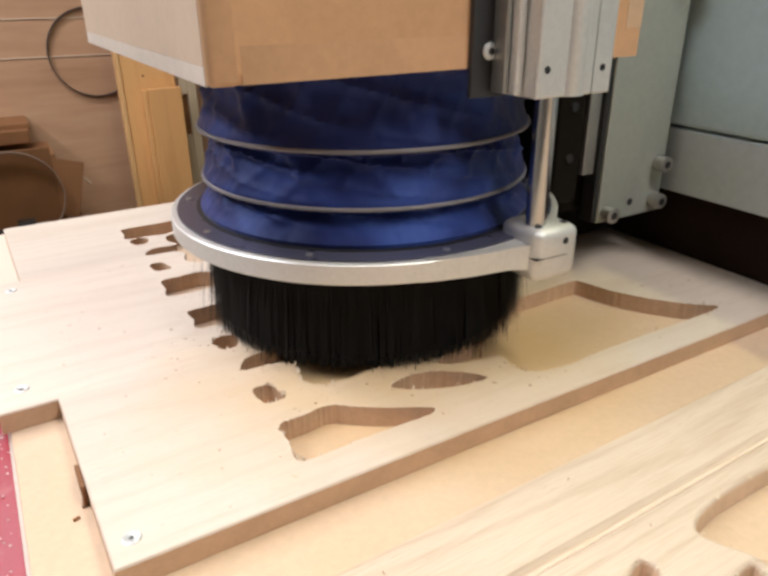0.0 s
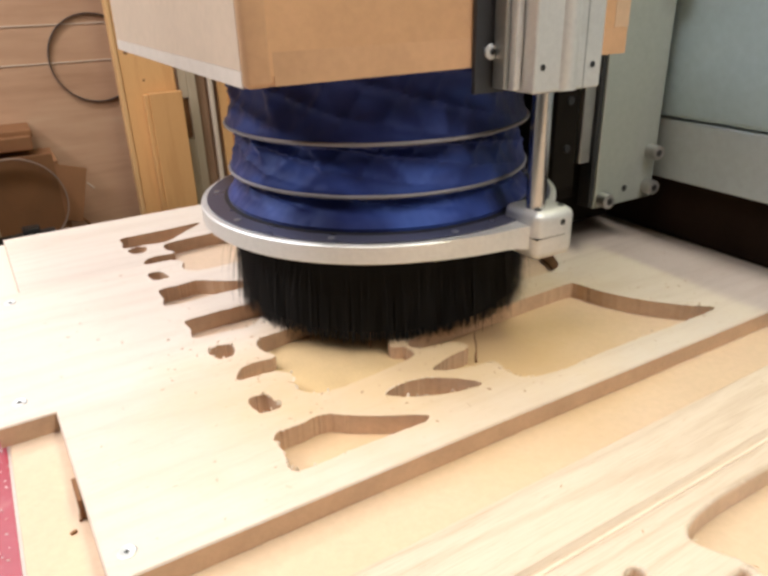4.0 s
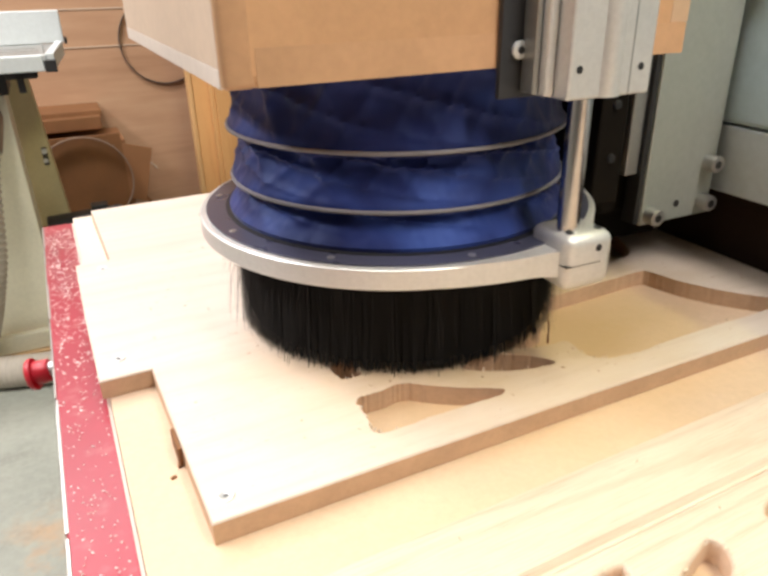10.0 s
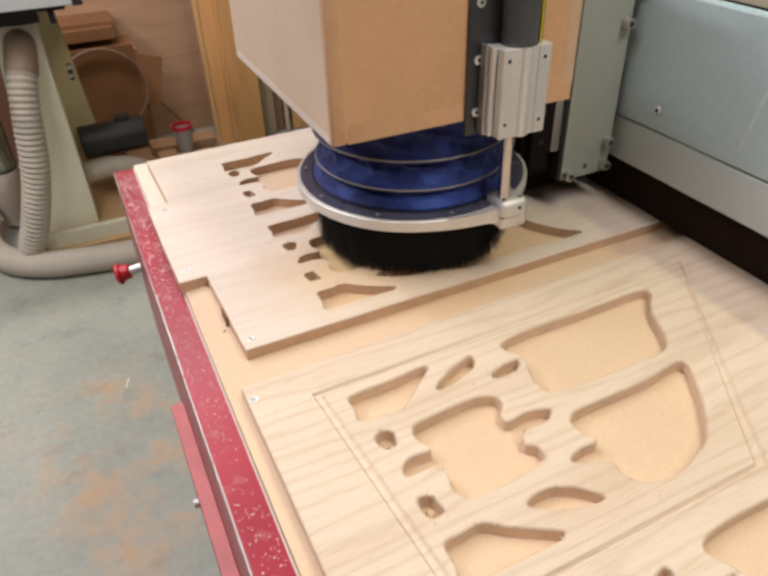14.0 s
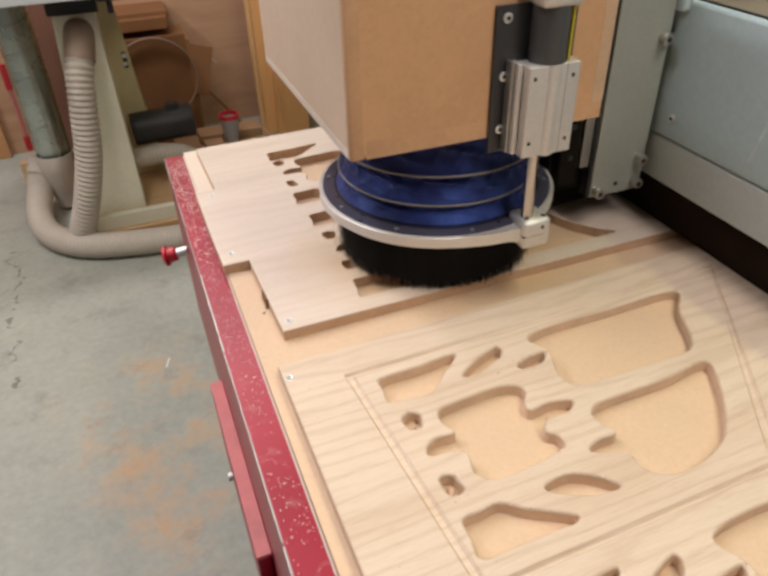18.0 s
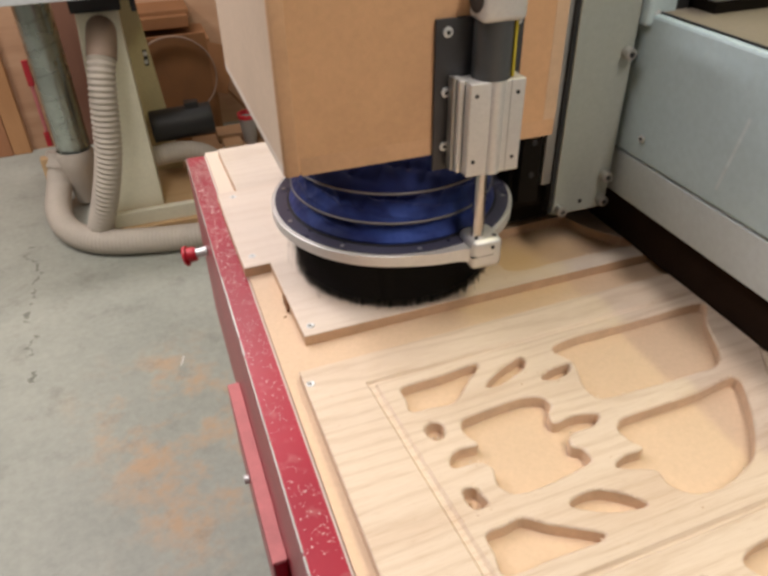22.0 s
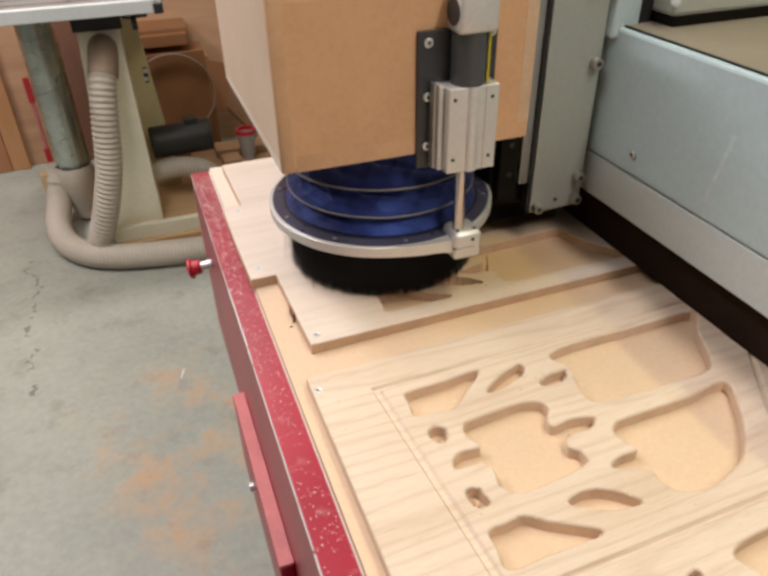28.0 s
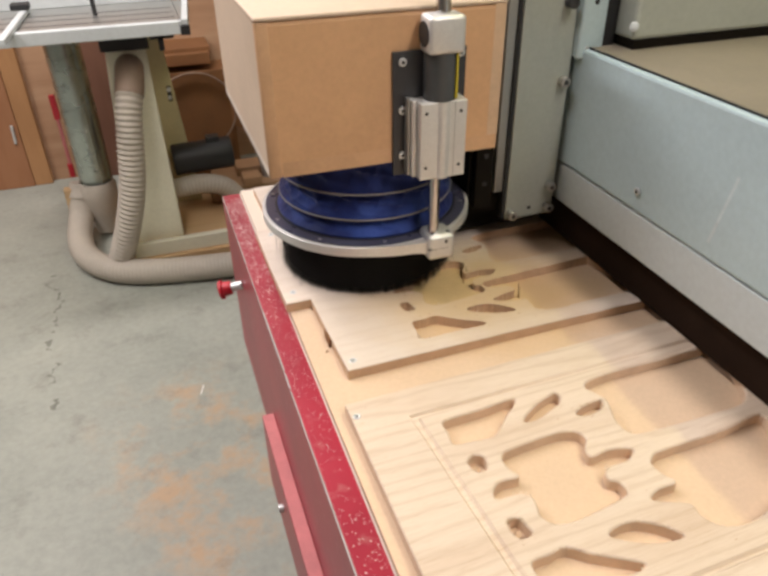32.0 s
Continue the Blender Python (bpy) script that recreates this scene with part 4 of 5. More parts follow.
def ring_neck():
    """The ring's rim swelling outwards in an S to meet the side of the clamp."""
    a0, a1 = radians(-106), radians(-76)
    bm = bmesh.new()
    top, low = [], []
    for k in range(25):
        t = k / 24
        a = a0 + (a1 - a0) * t
        s = t * t * (3 - 2 * t)
        r_out = RING - 0.0008 + 0.0085 * s + 0.0075 * max(0.0, (t - 0.80) / 0.20) ** 2
        drop = 0.005 * max(0.0, (t - 0.6) / 0.4) ** 2
        for lst, z in ((top, 1.0964), (low, 1.0807 - drop)):
            lst.append([bm.verts.new((CX + r * math.cos(a), CY + r * math.sin(a), z)) for r in (RING - 0.008, r_out)])
    for i in range(24):
        for a, b, c, d in ((top[i][0], top[i][1], top[i + 1][1], top[i + 1][0]), (low[i][0], low[i + 1][0], low[i + 1][1], low[i][1]),
                           (top[i][1], low[i][1], low[i + 1][1], top[i + 1][1]), (top[i][0], top[i + 1][0], low[i + 1][0], low[i][0])):
            bm.faces.new((a, b, c, d))
    for i in (0, 24):
        bm.faces.new((top[i][0], top[i][1], low[i][1], low[i][0]))
    return bm


def router_head():
    h = thing("dust_hood", "wooden dust hood with blue bellows, aluminium ring and black brush", "dust hood")
    hood = part("hood", hood_shell(), M_BOXWOOD, h, "orange-brown fibreboard hood")
    part("corner_strip", box(-0.2307, -0.2130, 0.0296, 0.0390, 1.2166, 1.4085, 0.0034, seg=3), M_BOXBAND, hood, "worn paler corner of the hood", True)
    part("edge_strip", box(0.0755, 0.0912, 0.02975, 0.0304, 1.2374, 1.4085), M_BOXMID, hood, "pale bare edge of the side board")
    part("front_rim", box(-0.2125, 0.0905, 0.02975, 0.0304, 1.2172, 1.2370), M_BOXBAND, hood, "paler lower edge of the front")
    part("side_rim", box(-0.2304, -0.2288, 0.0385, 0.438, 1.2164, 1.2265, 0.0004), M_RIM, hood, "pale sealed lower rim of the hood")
    part("side_sheet", box(-0.2303, -0.2288, 0.0385, 0.438, 1.2267, 1.4078, 0.0002), M_BOXPALE, hood, "pale side of the hood")
    part("hood_lid", box(-0.2312, 0.0930, 0.0290, 0.4405, 1.4080, 1.4135, 0.0025, seg=3), M_BOXPALE, hood, "pale top of the hood with worn edges", True)
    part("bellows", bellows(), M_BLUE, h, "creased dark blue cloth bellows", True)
    for r, z in ((0.1372, 1.165), (0.1372, 1.125)):
        prof = [(r + 0.0016 * math.cos(2 * math.pi * k / 8), z + 0.0016 * math.sin(2 * math.pi * k / 8)) for k in range(8)]
        part("bellows_hoop", lathe(prof, CX, CY, 120, closed=True), M_PIPING, h, "dusty grey edge piping", True)
    ring = part("clamp_ring", lathe([(RING - 0.011, 1.0962), (RING - 0.001, 1.0962), (RING, 1.0952), (RING, 1.0820), (RING - 0.001, 1.0810), (RING - 0.011, 1.0810)], CX, CY, 144, closed=True), M_ALU, h, "machined aluminium ring", True)
    part("ring_neck", ring_neck(), M_ALU, ring, "", True)
    part("ring_gap", lathe([(0.1405, 1.0981), (0.1455, 1.0981), (0.1455, 1.0970), (0.1405, 1.0970)], CX, CY, 120, closed=True), M_BLACK, h, "dark gap round the foot of the bellows")
    part("ring_plate", lathe([(0.115, 1.0976), (0.1615, 1.0976), (0.1615, 1.0963), (0.115, 1.0963)], CX, CY, 120, closed=True), M_RINGBLUE, h, "dark blue plastic ring plate", True)
    for k in range(10):
        a = 2 * math.pi * (k + 0.3) / 10
        x, y = CX + 0.154 * math.cos(a), CY + 0.154 * math.sin(a)
        part("ring_screw", cyl((x, y, 1.0974), (x, y, 1.0984), 0.0028, n=14, bevel=0.0004), M_BOLT, h)
    part("brush_core", lathe([(0.1365, 1.0808), (0.1350, 1.04), (0.1335, 1.0065), (0.09, 1.0065), (0.09, 1.0808)], CX, CY, 96), M_BRISTLE, h, "black bristle skirt")
    part("bristles", bristles(), M_BRISTLE, h, "uneven black nylon bristles", kind="stuff")
    clamp = part("shaft_clamp", clamp_body(), M_ALU, h, "machined aluminium shaft clamp", True)
    part("clamp_split", box(-0.0197, 0.0100, -0.0012, 0.03, 1.0868, 1.0872), M_DARKGAP, clamp)
    part("clamp_hole", cyl((0.007, 0.0005, 1.0975), (0.007, -0.0013, 1.0975), 0.0026, n=14), M_BLACK, clamp)
    for x in (-0.011, 0.013):
        part("clamp_screw", cyl((x, 0.009, 1.107), (x, 0.009, 1.1084), 0.003, n=12), M_DARKSTEEL, clamp)
    part("guide_shaft", cyl((AX, AY, 1.09), (AX, AY, 1.30), 0.0078, n=32), M_CHROME, h, "polished steel guide shaft", True)
    # aluminium guide block and its dark flange on the hood
    blk = part("guide_block", box(-0.0375, 0.0265, -0.006, 0.0252, 1.200, 1.3035, 0.0015), M_ALU, h, "extruded aluminium guide block")
    part("block_shoulder", box(-0.0445, -0.0380, 0.006, 0.0252, 1.2015, 1.305, 0.0015), M_ALU, blk)
    part("block_shoulder", box(-0.0490, -0.0450, 0.012, 0.0252, 1.2025, 1.306, 0.001), M_ALUDULL, blk)
    part("block_barrel", cyl((-0.0055, 0.0005, 1.2003), (-0.0055, 0.0005, 1.3033), 0.0105, n=32), M_ALU, blk, "", True)
    for x in (0.0095,):
        part("block_flute", box(x - 0.0005, x + 0.0005, -0.0062, -0.004, 1.2005, 1.303), M_ALUDULL, blk)
    for x, z in ((-0.030, 1.2175), (0.0175, 1.2165), (-0.030, 1.2905), (0.0175, 1.2895)):
        part("block_hole", cyl((x, -0.0057, z), (x, -0.0064, z), 0.0023, n=14), M_BLACK, blk)
    part("flange", box(-0.064, 0.036, 0.0255, 0.0298, 1.199, 1.362, 0.0006), M_DARKSTEEL, h, "dark anodised mounting flange")
    for x, z in ((-0.0515, 1.2275), (-0.0515, 1.288), (-0.0515, 1.3495), (0.0275, 1.355)):
        s = part("flange_screw", cyl((x, 0.0256, z), (x, 0.0225, z), 0.0056, n=18, bevel=0.0014), M_ZINC, h, "", True)
        part("screw_recess", cyl((x, 0.0228, z), (x, 0.0221, z), 0.0024, n=6), M_BLACK, s)
    part("cylinder_tube", cyl((AX, 0.012, 1.3036), (AX, 0.012, 1.3625), 0.0205, n=32), M_DARKTUBE, h, "dark grey cylinder tube", True)
    part("yellow_stripe", box(0.0100, 0.0128, -0.0030, 0.0005, 1.305, 1.362, 0.0005), M_YELLOW, h)
    part("end_cap", box(-0.030, 0.0185, -0.010, 0.0252, 1.3615, 1.407, 0.006, seg=3), M_ALU, h, "aluminium end cap", True)
    part("cap_port", cyl((-0.0295, 0.008, 1.3845), (-0.0312, 0.008, 1.3845), 0.015, n=24), M_BLACK, h)
    part("piston_rod", cyl((-0.004, 0.012, 1.40), (-0.004, 0.012, 1.62), 0.0095, n=24), M_CHROME, h, "", True)
    return h


M_RINGBLUE = plain("dark_blue_plastic", (0.055, 0.055, 0.085), 0.28, 0, 0.15, 12, 150, 0.08)
M_DARKTUBE = plain("dark_grey_tube", (0.075, 0.078, 0.08), 0.35, 0.2, 0.1, 12, 150, 0.05)
GANTRY, CARRIAGE, HEAD = gantry(), carriage(), router_head()

# ---- far end of the shop ----
M_CUFF = plain("dusty_brown_rubber", (0.27, 0.19, 0.14), 0.6, 0, 0.15, 12, 120, 0.1)


def saw_stand():
    s = thing("machine_stand", "cream-painted sheet-metal machine stand with a metal table, standing on the floor", "machine stand")
    bm = bmesh.new()
    lo, hi = 0.13, 0.945
    rows = [(-0.385, -0.165, 2.18, 2.42, lo), (-0.325, -0.175, 2.20, 2.40, hi)]
    vs = [[bm.verts.new(p) for p in ((a, c, z), (b, c, z), (b, d, z), (a, d, z))] for a, b, c, d, z in rows]
    for i in range(4):
        bm.faces.new((vs[0][i], vs[0][(i + 1) % 4], vs[1][(i + 1) % 4], vs[1][i]))
    bm.faces.new(vs[0][::-1]), bm.faces.new(vs[1])
    bmesh.ops.bevel(bm, geom=bm.edges[:], offset=0.006, segments=2, affect="EDGES", profile=0.5)
    part("column", bm, M_CREAM, s, "cream tapered column")
    post = bmesh.new()
    vs = [[post.verts.new(p) for p in ((a, 2.55, z), (b, 2.55, z), (b, 2.70, z), (a, 2.70, z))] for a, b, z in ((-0.20, -0.045, 0.126), (-0.215, -0.115, 1.02))]
    for i in range(4):
        post.faces.new((vs[0][i], vs[0][(i + 1) % 4], vs[1][(i + 1) % 4], vs[1][i]))
    post.faces.new(vs[0][::-1]), post.faces.new(vs[1])
    bmesh.ops.bevel(post, geom=post.edges[:], offset=0.005, segments=2, affect="EDGES", profile=0.5)
    post = part("rear_post", post, M_OCHRE, s, "ochre-painted rear post")
    part("slot", box(-0.118, -0.100, 2.5475, 2.552, 0.63, 0.70, 0.003), M_BLACK, post, "dark adjusting slot")
    part("base_board", box(-0.38, 0.20, 2.148, 2.75, 0.085, 0.125, 0.003), M_OFFCUT, s, "tan timber base board")
    part("front_strip", box(-0.385, 0.20, 2.115, 2.146, 0.085, 0.150, 0.003), M_CREAM, s, "cream-painted front strip")
    part("skid", box(-0.42, 0.20, 2.095, 2.75, 0.0, 0.084, 0.003), M_OFFCUT, s, "bare timber skid")
    part("throat", box(-0.34, -0.16, 2.19, 2.42, 0.945, 1.036, 0.004), M_BLACK, s)
    t = part("saw_table", box(-0.69, -0.035, 2.02, 2.75, 1.037, 1.070, 0.004), M_ALUDULL, s, "dusty grey metal table")
    part("front_rail", box(-0.71, -0.042, 1.985, 2.018, 1.030, 1.075, 0.003), M_WHITE, t, "white front rail")
    side = box(-0.0115, 0.0115, 0.0, 0.46, 1.033, 1.079, 0.003)
    bmesh.ops.transform(side, matrix=pose(-0.022, 2.0, 0, 0, 0, -5), verts=side.verts[:])
    part("side_rail", side, M_WHITE, t)
    wing = bmesh.new()
    foot = [(-0.0345, 2.021), (-0.0335, 2.021), (0.0045, 2.455), (-0.0345, 2.455)]
    lo, hi = ([wing.verts.new((x, y, z)) for x, y in foot] for z in (1.040, 1.0705))
    for i in range(4):
        wing.faces.new((lo[i], lo[(i + 1) % 4], hi[(i + 1) % 4], hi[i]))
    wing.faces.new(lo[::-1]), wing.faces.new(hi)
    part("table_wing", wing, M_ALUDULL, t)
    part("front_rail_end", box(-0.0415, -0.0345, 1.985, 2.018, 1.030, 1.075, 0.001), M_WHITE, t)
    guide = box(-0.012, 0.012, -0.30, 0.30, 1.0715, 1.092, 0.004)
    bmesh.ops.transform(guide, matrix=pose(-0.592, 2.12, 0, 0, 0, -2), verts=guide.verts[:])
    part("mitre_guide", guide, M_WHITE, t, "white guide rail lying on the table")
    part("guide_clamp", box(-0.625, -0.56, 2.32, 2.38, 1.0925, 1.115, 0.004), M_BLACK, t)
    part("rail_cap", box(-0.041, -0.008, 1.98, 1.999, 1.027, 1.061, 0.002), M_BLACK, t)
    part("fence", box(-0.70, 0.036, 2.465, 2.49, 1.071, 1.178, 0.003), M_WHITE, t, "white upright fence")
    part("fence_cap", box(0.037, 0.046, 2.46, 2.495, 1.068, 1.090, 0.002), M_BLACK, t)
    part("tilt_bracket", box(-0.155, -0.065, 2.06, 2.16, 1.003, 1.036, 0.006), M_BLACK, t)
    part("tilt_lever", box(-0.125, -0.105, 2.045, 2.07, 0.965, 1.01, 0.004), M_BLACK, t)
    for k in range(3):
        part("table_slot", box(-0.66, -0.05, 2.10 + 0.10 * k, 2.112 + 0.10 * k, 1.0695, 1.0705), M_DARKSTEEL, t)
    part("guide_post", cyl((-0.33, 2.25, 1.07), (-0.33, 2.25, 1.30), 0.009, n=14), M_DARKSTEEL, t)
    part("motor", cyl((-0.15, 2.45, 0.385), (0.125, 2.45, 0.395), 0.072, n=28, bevel=0.008), M_BLACK, s, "black motor drum", True)
    part("motor_box", box(0.01, 0.07, 2.42, 2.47, 0.452, 0.485, 0.004), M_BLACK, s)
    part("stand_bolt", cyl((-0.109, 2.549, 0.685), (-0.109, 2.538, 0.685), 0.010, n=10), M_ZINC, s)
    part("stand_bolt", cyl((-0.111, 2.549, 0.65), (-0.111, 2.538, 0.65), 0.009, n=10), M_ZINC, s)
    return s


saw_stand()
hanging = thing("dust_hose", "ribbed grey dust hose hanging from the machine stand", "hose")
part("tube", pipe([(-0.258, 2.125, 0.83), (-0.278, 2.085, 0.76), (-0.298, 2.06, 0.64), (-0.326, 2.055, 0.46), (-0.378, 2.07, 0.28), (-0.432, 2.11, 0.13), (-0.455, 2.17, 0.058)], 0.050, 20, 0.0035, 0.021), M_HOSE, hanging, "ribbed grey hose", True)
part("cuff", pipe([(-0.247, 2.235, 0.885), (-0.250, 2.17, 0.868), (-0.257, 2.127, 0.835), (-0.266, 2.105, 0.80)], 0.0545, 24), M_CUFF, hanging, "smooth brown rubber cuff", True)
lying = thing("floor_hose", "thick dusty grey hose curving across the floor to a duct", "hose")
part("tube", pipe([(0.55, 1.94, 0.056), (0.15, 1.96, 0.056), (-0.22, 2.01, 0.056), (-0.44, 2.08, 0.056), (-0.57, 2.21, 0.058), (-0.625, 2.38, 0.075), (-0.615, 2.56, 0.13), (-0.585, 2.62, 0.24)], 0.055, 20, 0.0014, 0.016), M_HOSE, lying, "dusty grey ribbed tube", True)
part("collar", pipe([(-0.598, 2.60, 0.195), (-0.588, 2.618, 0.232), (-0.578, 2.625, 0.262)], 0.0605, 24), M_HOSE, lying, "smooth end collar", True)
solid("motor_hose", pipe([(-0.16, 2.38, 0.275), (-0.04, 2.37, 0.285), (0.06, 2.37, 0.255), (0.12, 2.38, 0.18)], 0.045, 20, 0.0014, 0.016), M_HOSE, "dusty grey hose below the black motor", "hose", smooth=True)


def duct():
    d = thing("duct_pipe", "dull galvanised vertical dust duct with a hose fitting at its foot", "duct")
    part("pipe", cyl((-0.513, 2.62, 0.27), (-0.513, 2.62, 1.02), 0.075, n=40), M_DUCT, d, "", True)
    for k in range(6):
        coil = [(-0.513 + 0.0752 * math.cos(2 * math.pi * i / 16), 2.62 + 0.0752 * math.sin(2 * math.pi * i / 16), 0.345 + 0.108 * (k + i / 16)) for i in range(17)]
        part("spiral_seam", pipe(coil, 0.0022, 6, steps=48), M_DUCT, d, "raised spiral seam", True)
    part("joint_band", cyl((-0.513, 2.62, 0.60), (-0.513, 2.62, 0.625), 0.0768, n=40), M_DUCT, d, "", True)
    part("fitting", lathe([(0.05, 0.02), (0.062, 0.10), (0.084, 0.20), (0.088, 0.255), (0.0765, 0.282)], -0.515, 2.60, 28), M_HOSE, d, "dusty hose fitting", True)
    part("support_peg", box(-0.665, -0.63, 2.58, 2.62, 0.0, 0.26, 0.003), M_OFFCUT, d, "timber support peg")
    part("red_strap", box(-0.645, -0.618, 2.79, 2.81, 0.53, 0.645, 0.002), M_REDPLASTIC, d, "red strip beside the duct")
    part("red_strap", box(-0.647, -0.622, 2.79, 2.81, 0.235, 0.305, 0.002), M_REDPLASTIC, d, "lower red strip")
    part("red_strap", box(-0.640, -0.624, 2.792, 2.808, 0.306, 0.529, 0.002), M_PINK, d, "faded pink strip between the red ones")
    return d


duct()


def leaning_board(x0, x1, y0, y1, z1, lean, label, material):
    bm = box(x0, x1, y0, y1, 0.0, z1, 0.004)
    ob = solid("leaning_board", bm, material, label, "board", "boards against the wall")
    ob.matrix_world = pose(0, 0, 0.0) @ Matrix.Translation((0, y1, 0)) @ pose(0, 0, 0, -lean) @ Matrix.Translation((0, -y1, 0))


ORANGE, PALE = "orange-brown knotty pine board leaning against the plywood wall", "paler pine board leaning against the plywood wall"
for x0, x1, y0, y1, z1, m, label in (
        (0.545, 0.566, 3.07, 3.12, 1.95, M_STUDPALE, PALE),
        (0.5665, 0.805, 3.075, 3.105, 1.95, M_STUD, ORANGE),
        (0.640, 0.660, 3.028, 3.066, 0.838, M_STUD, "narrow orange pine board standing before a wider one"),
        (0.6605, 0.815, 3.02, 3.060, 0.845, M_STUDTAN, "short tan pine board standing before a taller one"),
        (0.908, 0.962, 3.13, 3.155, 1.8, M_STACKV, "dark brown board leaning against the plywood wall"),
        (0.966, 0.986, 3.085, 3.115, 1.85, M_WHITEWOODV, "thin whitish batten leaning against the plywood wall"),
        (1.012, 1.062, 3.10, 3.13, 1.85, M_STUD, ORANGE)):
    leaning_board(x0, x1, y0, y1, z1, 1.0, label, m)
slotted = thing("leaning_board", "greyish pine board with a dark slot, leaning against the wall", "board", Matrix.Translation((0, 3.12, 0)) @ pose(0, 0, 0, -1.0) @ Matrix.Translation((0, -3.12, 0)), "boards against the wall")
board = box(0.862, 0.905, 3.09, 3.12, 0.0, 1.8, 0.003)
for z0, z1 in ((0.0, 0.605), (0.800, 1.8)):
    box(0.822, 0.8615, 3.09, 3.12, z0, z1, 0.003, bm=board)
part("plank", board, M_GREYPINE, slotted)
part("slot_back", box(0.8222, 0.8612, 3.114, 3.1195, 0.606, 0.799), M_DARKCARD, slotted, "dark slot")


def knot(x, z, r):
    bm = lathe([(0.0, 0.0004), (r * 0.7, 0.0004), (r, 0.0)], n=14)
    bmesh.ops.remove_doubles(bm, verts=bm.verts[:], dist=1e-6)
    bmesh.ops.transform(bm, matrix=pose(x, 3.0742, z, 90) @ Matrix.Diagonal((1.0, 0.75, 1.0, 1.0)), verts=bm.verts[:])
    return bm


wide = [o for o in bpy.data.objects if o.name.startswith("leaning_board") and o.data and ORANGE == o["label"]][0]
for x, z, r in ((0.600, 1.025, 0.010), (0.660, 0.90, 0.006), (0.765, 0.985, 0.009), (0.655, 1.02, 0.004)):
    part("knot", knot(x, z, r), M_DARKCARD, wide, "dark knot")


def bark_edge():
    """A rough strip of waney edge, lumpy along its whole height."""
    rnd = random.Random(17)
    bm = bmesh.new()
    last = None
    for k in range(70):
        z = 1.5 * k / 69
        w = 0.030 + 0.016 * math.sin(z * 29) + 0.010 * math.sin(z * 67 + 1) + rnd.uniform(-0.005, 0.005)
        ring = [bm.verts.new(p) for p in ((1.064, 3.10, z), (1.064 + w, 3.10 + rnd.uniform(-0.006, 0.006), z), (1.064 + w * 0.9, 3.13, z), (1.064, 3.13, z))]
        if last:
            for i in range(4):
                bm.faces.new((last[i], last[(i + 1) % 4], ring[(i + 1) % 4], ring[i]))
        else:
            bm.faces.new(ring[::-1])
        last = ring
    bm.faces.new(last)
    return bm


solid("waney_strip", bark_edge(), M_STUDTAN, "rough lumpy ochre waney-edged strip standing beside a board", "board", "boards against the wall", smooth=True)
backing = box(-0.545, -0.325, 3.345, 3.395, 0.0, 0.92, 0.004)
solid("dark_panel", backing, M_DARKPANEL, "dark reddish-brown wooden panel against the plywood wall", "panel")
stick = solid("leaning_stick", cyl((0.268, 3.33, 0.27), (0.470, 3.30, 0.006), 0.0075, n=10), M_DARKCARD, "dark thin stick leaning among the offcuts", "stick")
sliver = solid("wall_sliver", box(-0.024, 0.024, -0.002, 0.002, -0.004, 0.004, 0.001), M_BOXPALE, "pale sliver of wood hanging on the wall", "sliver")
sliver.matrix_world = pose(0.372, 3.394, 0.375, 0, 50)


def blade_hoop(x, z, r, y, material, label, name, w=0.004, depth=0.018):
    prof = [(r - w, -depth / 2), (r, -depth / 2), (r, depth / 2), (r - w, depth / 2)]
    bm = lathe(prof, 0, 0, 96, closed=True)
    bmesh.ops.transform(bm, matrix=pose(x, y, z, 90), verts=bm.verts[:])
    return solid(name, bm, material, label, "hoop", smooth=True)


blade_hoop(0.505, 0.99, 0.205, 3.388, M_DARKSTEEL, "thin dark band-saw blade loop hanging on the plywood wall", "blade_loop")
blade_hoop(0.02, 0.44, 0.205, 2.96, M_CUFF, "thin brownish hoop standing in front of the cardboard", "thin_hoop", 0.005)
cb = solid("cardboard_box", box(-0.22, 0.22, 3.02, 3.36, 0.0, 0.60, 0.004), M_CARD, "open brown cardboard box against the wall", "box")
solid("card_sheet", box(-0.24, 0.20, 2.985, 3.0, 0.0, 0.64, 0.002), M_DARKCARD, "dark brown card sheet leaning on a box", "card")
solid("shelf_board", box(-0.30, 0.15, 3.16, 3.398, 0.690, 0.722, 0.003), M_DARKCARD, "brown wooden shelf board on the wall", "shelf")
solid("wood_block", box(-0.16, 0.14, 3.12, 3.30, 0.641, 0.70, 0.004), M_DARKCARD, "dark brown wooden block on top of a card sheet", "block")
flap = solid("card_flap", box(0.0, 0.135, -0.002, 0.002, -0.22, 0.035, 0.0015), M_CARD, "bent brown card flap standing out of a box", "card")
flap.matrix_world = pose(0.190, 2.99, 0.56, 0, 14, -12)
for z in (0.979, 1.148):
    solid("trim", box(-0.95, 3.9, 3.395, 3.3994, z - 0.0025, z + 0.0025), M_BOXPALE, "thin pale seam between the plywood sheets of the wall", kind="structure")
door = thing("cupboard_door", "reddish-brown wooden cupboard door with a steel handle", "door")
part("leaf", box(-1.75, -0.915, 3.345, 3.398, 0.0, 2.0, 0.004), M_DARKDOOR, door)
part("jamb", box(-0.913, -0.82, 3.35, 3.398, 0.0, 2.04, 0.004), M_DOOR, door, "orange-brown door jamb")
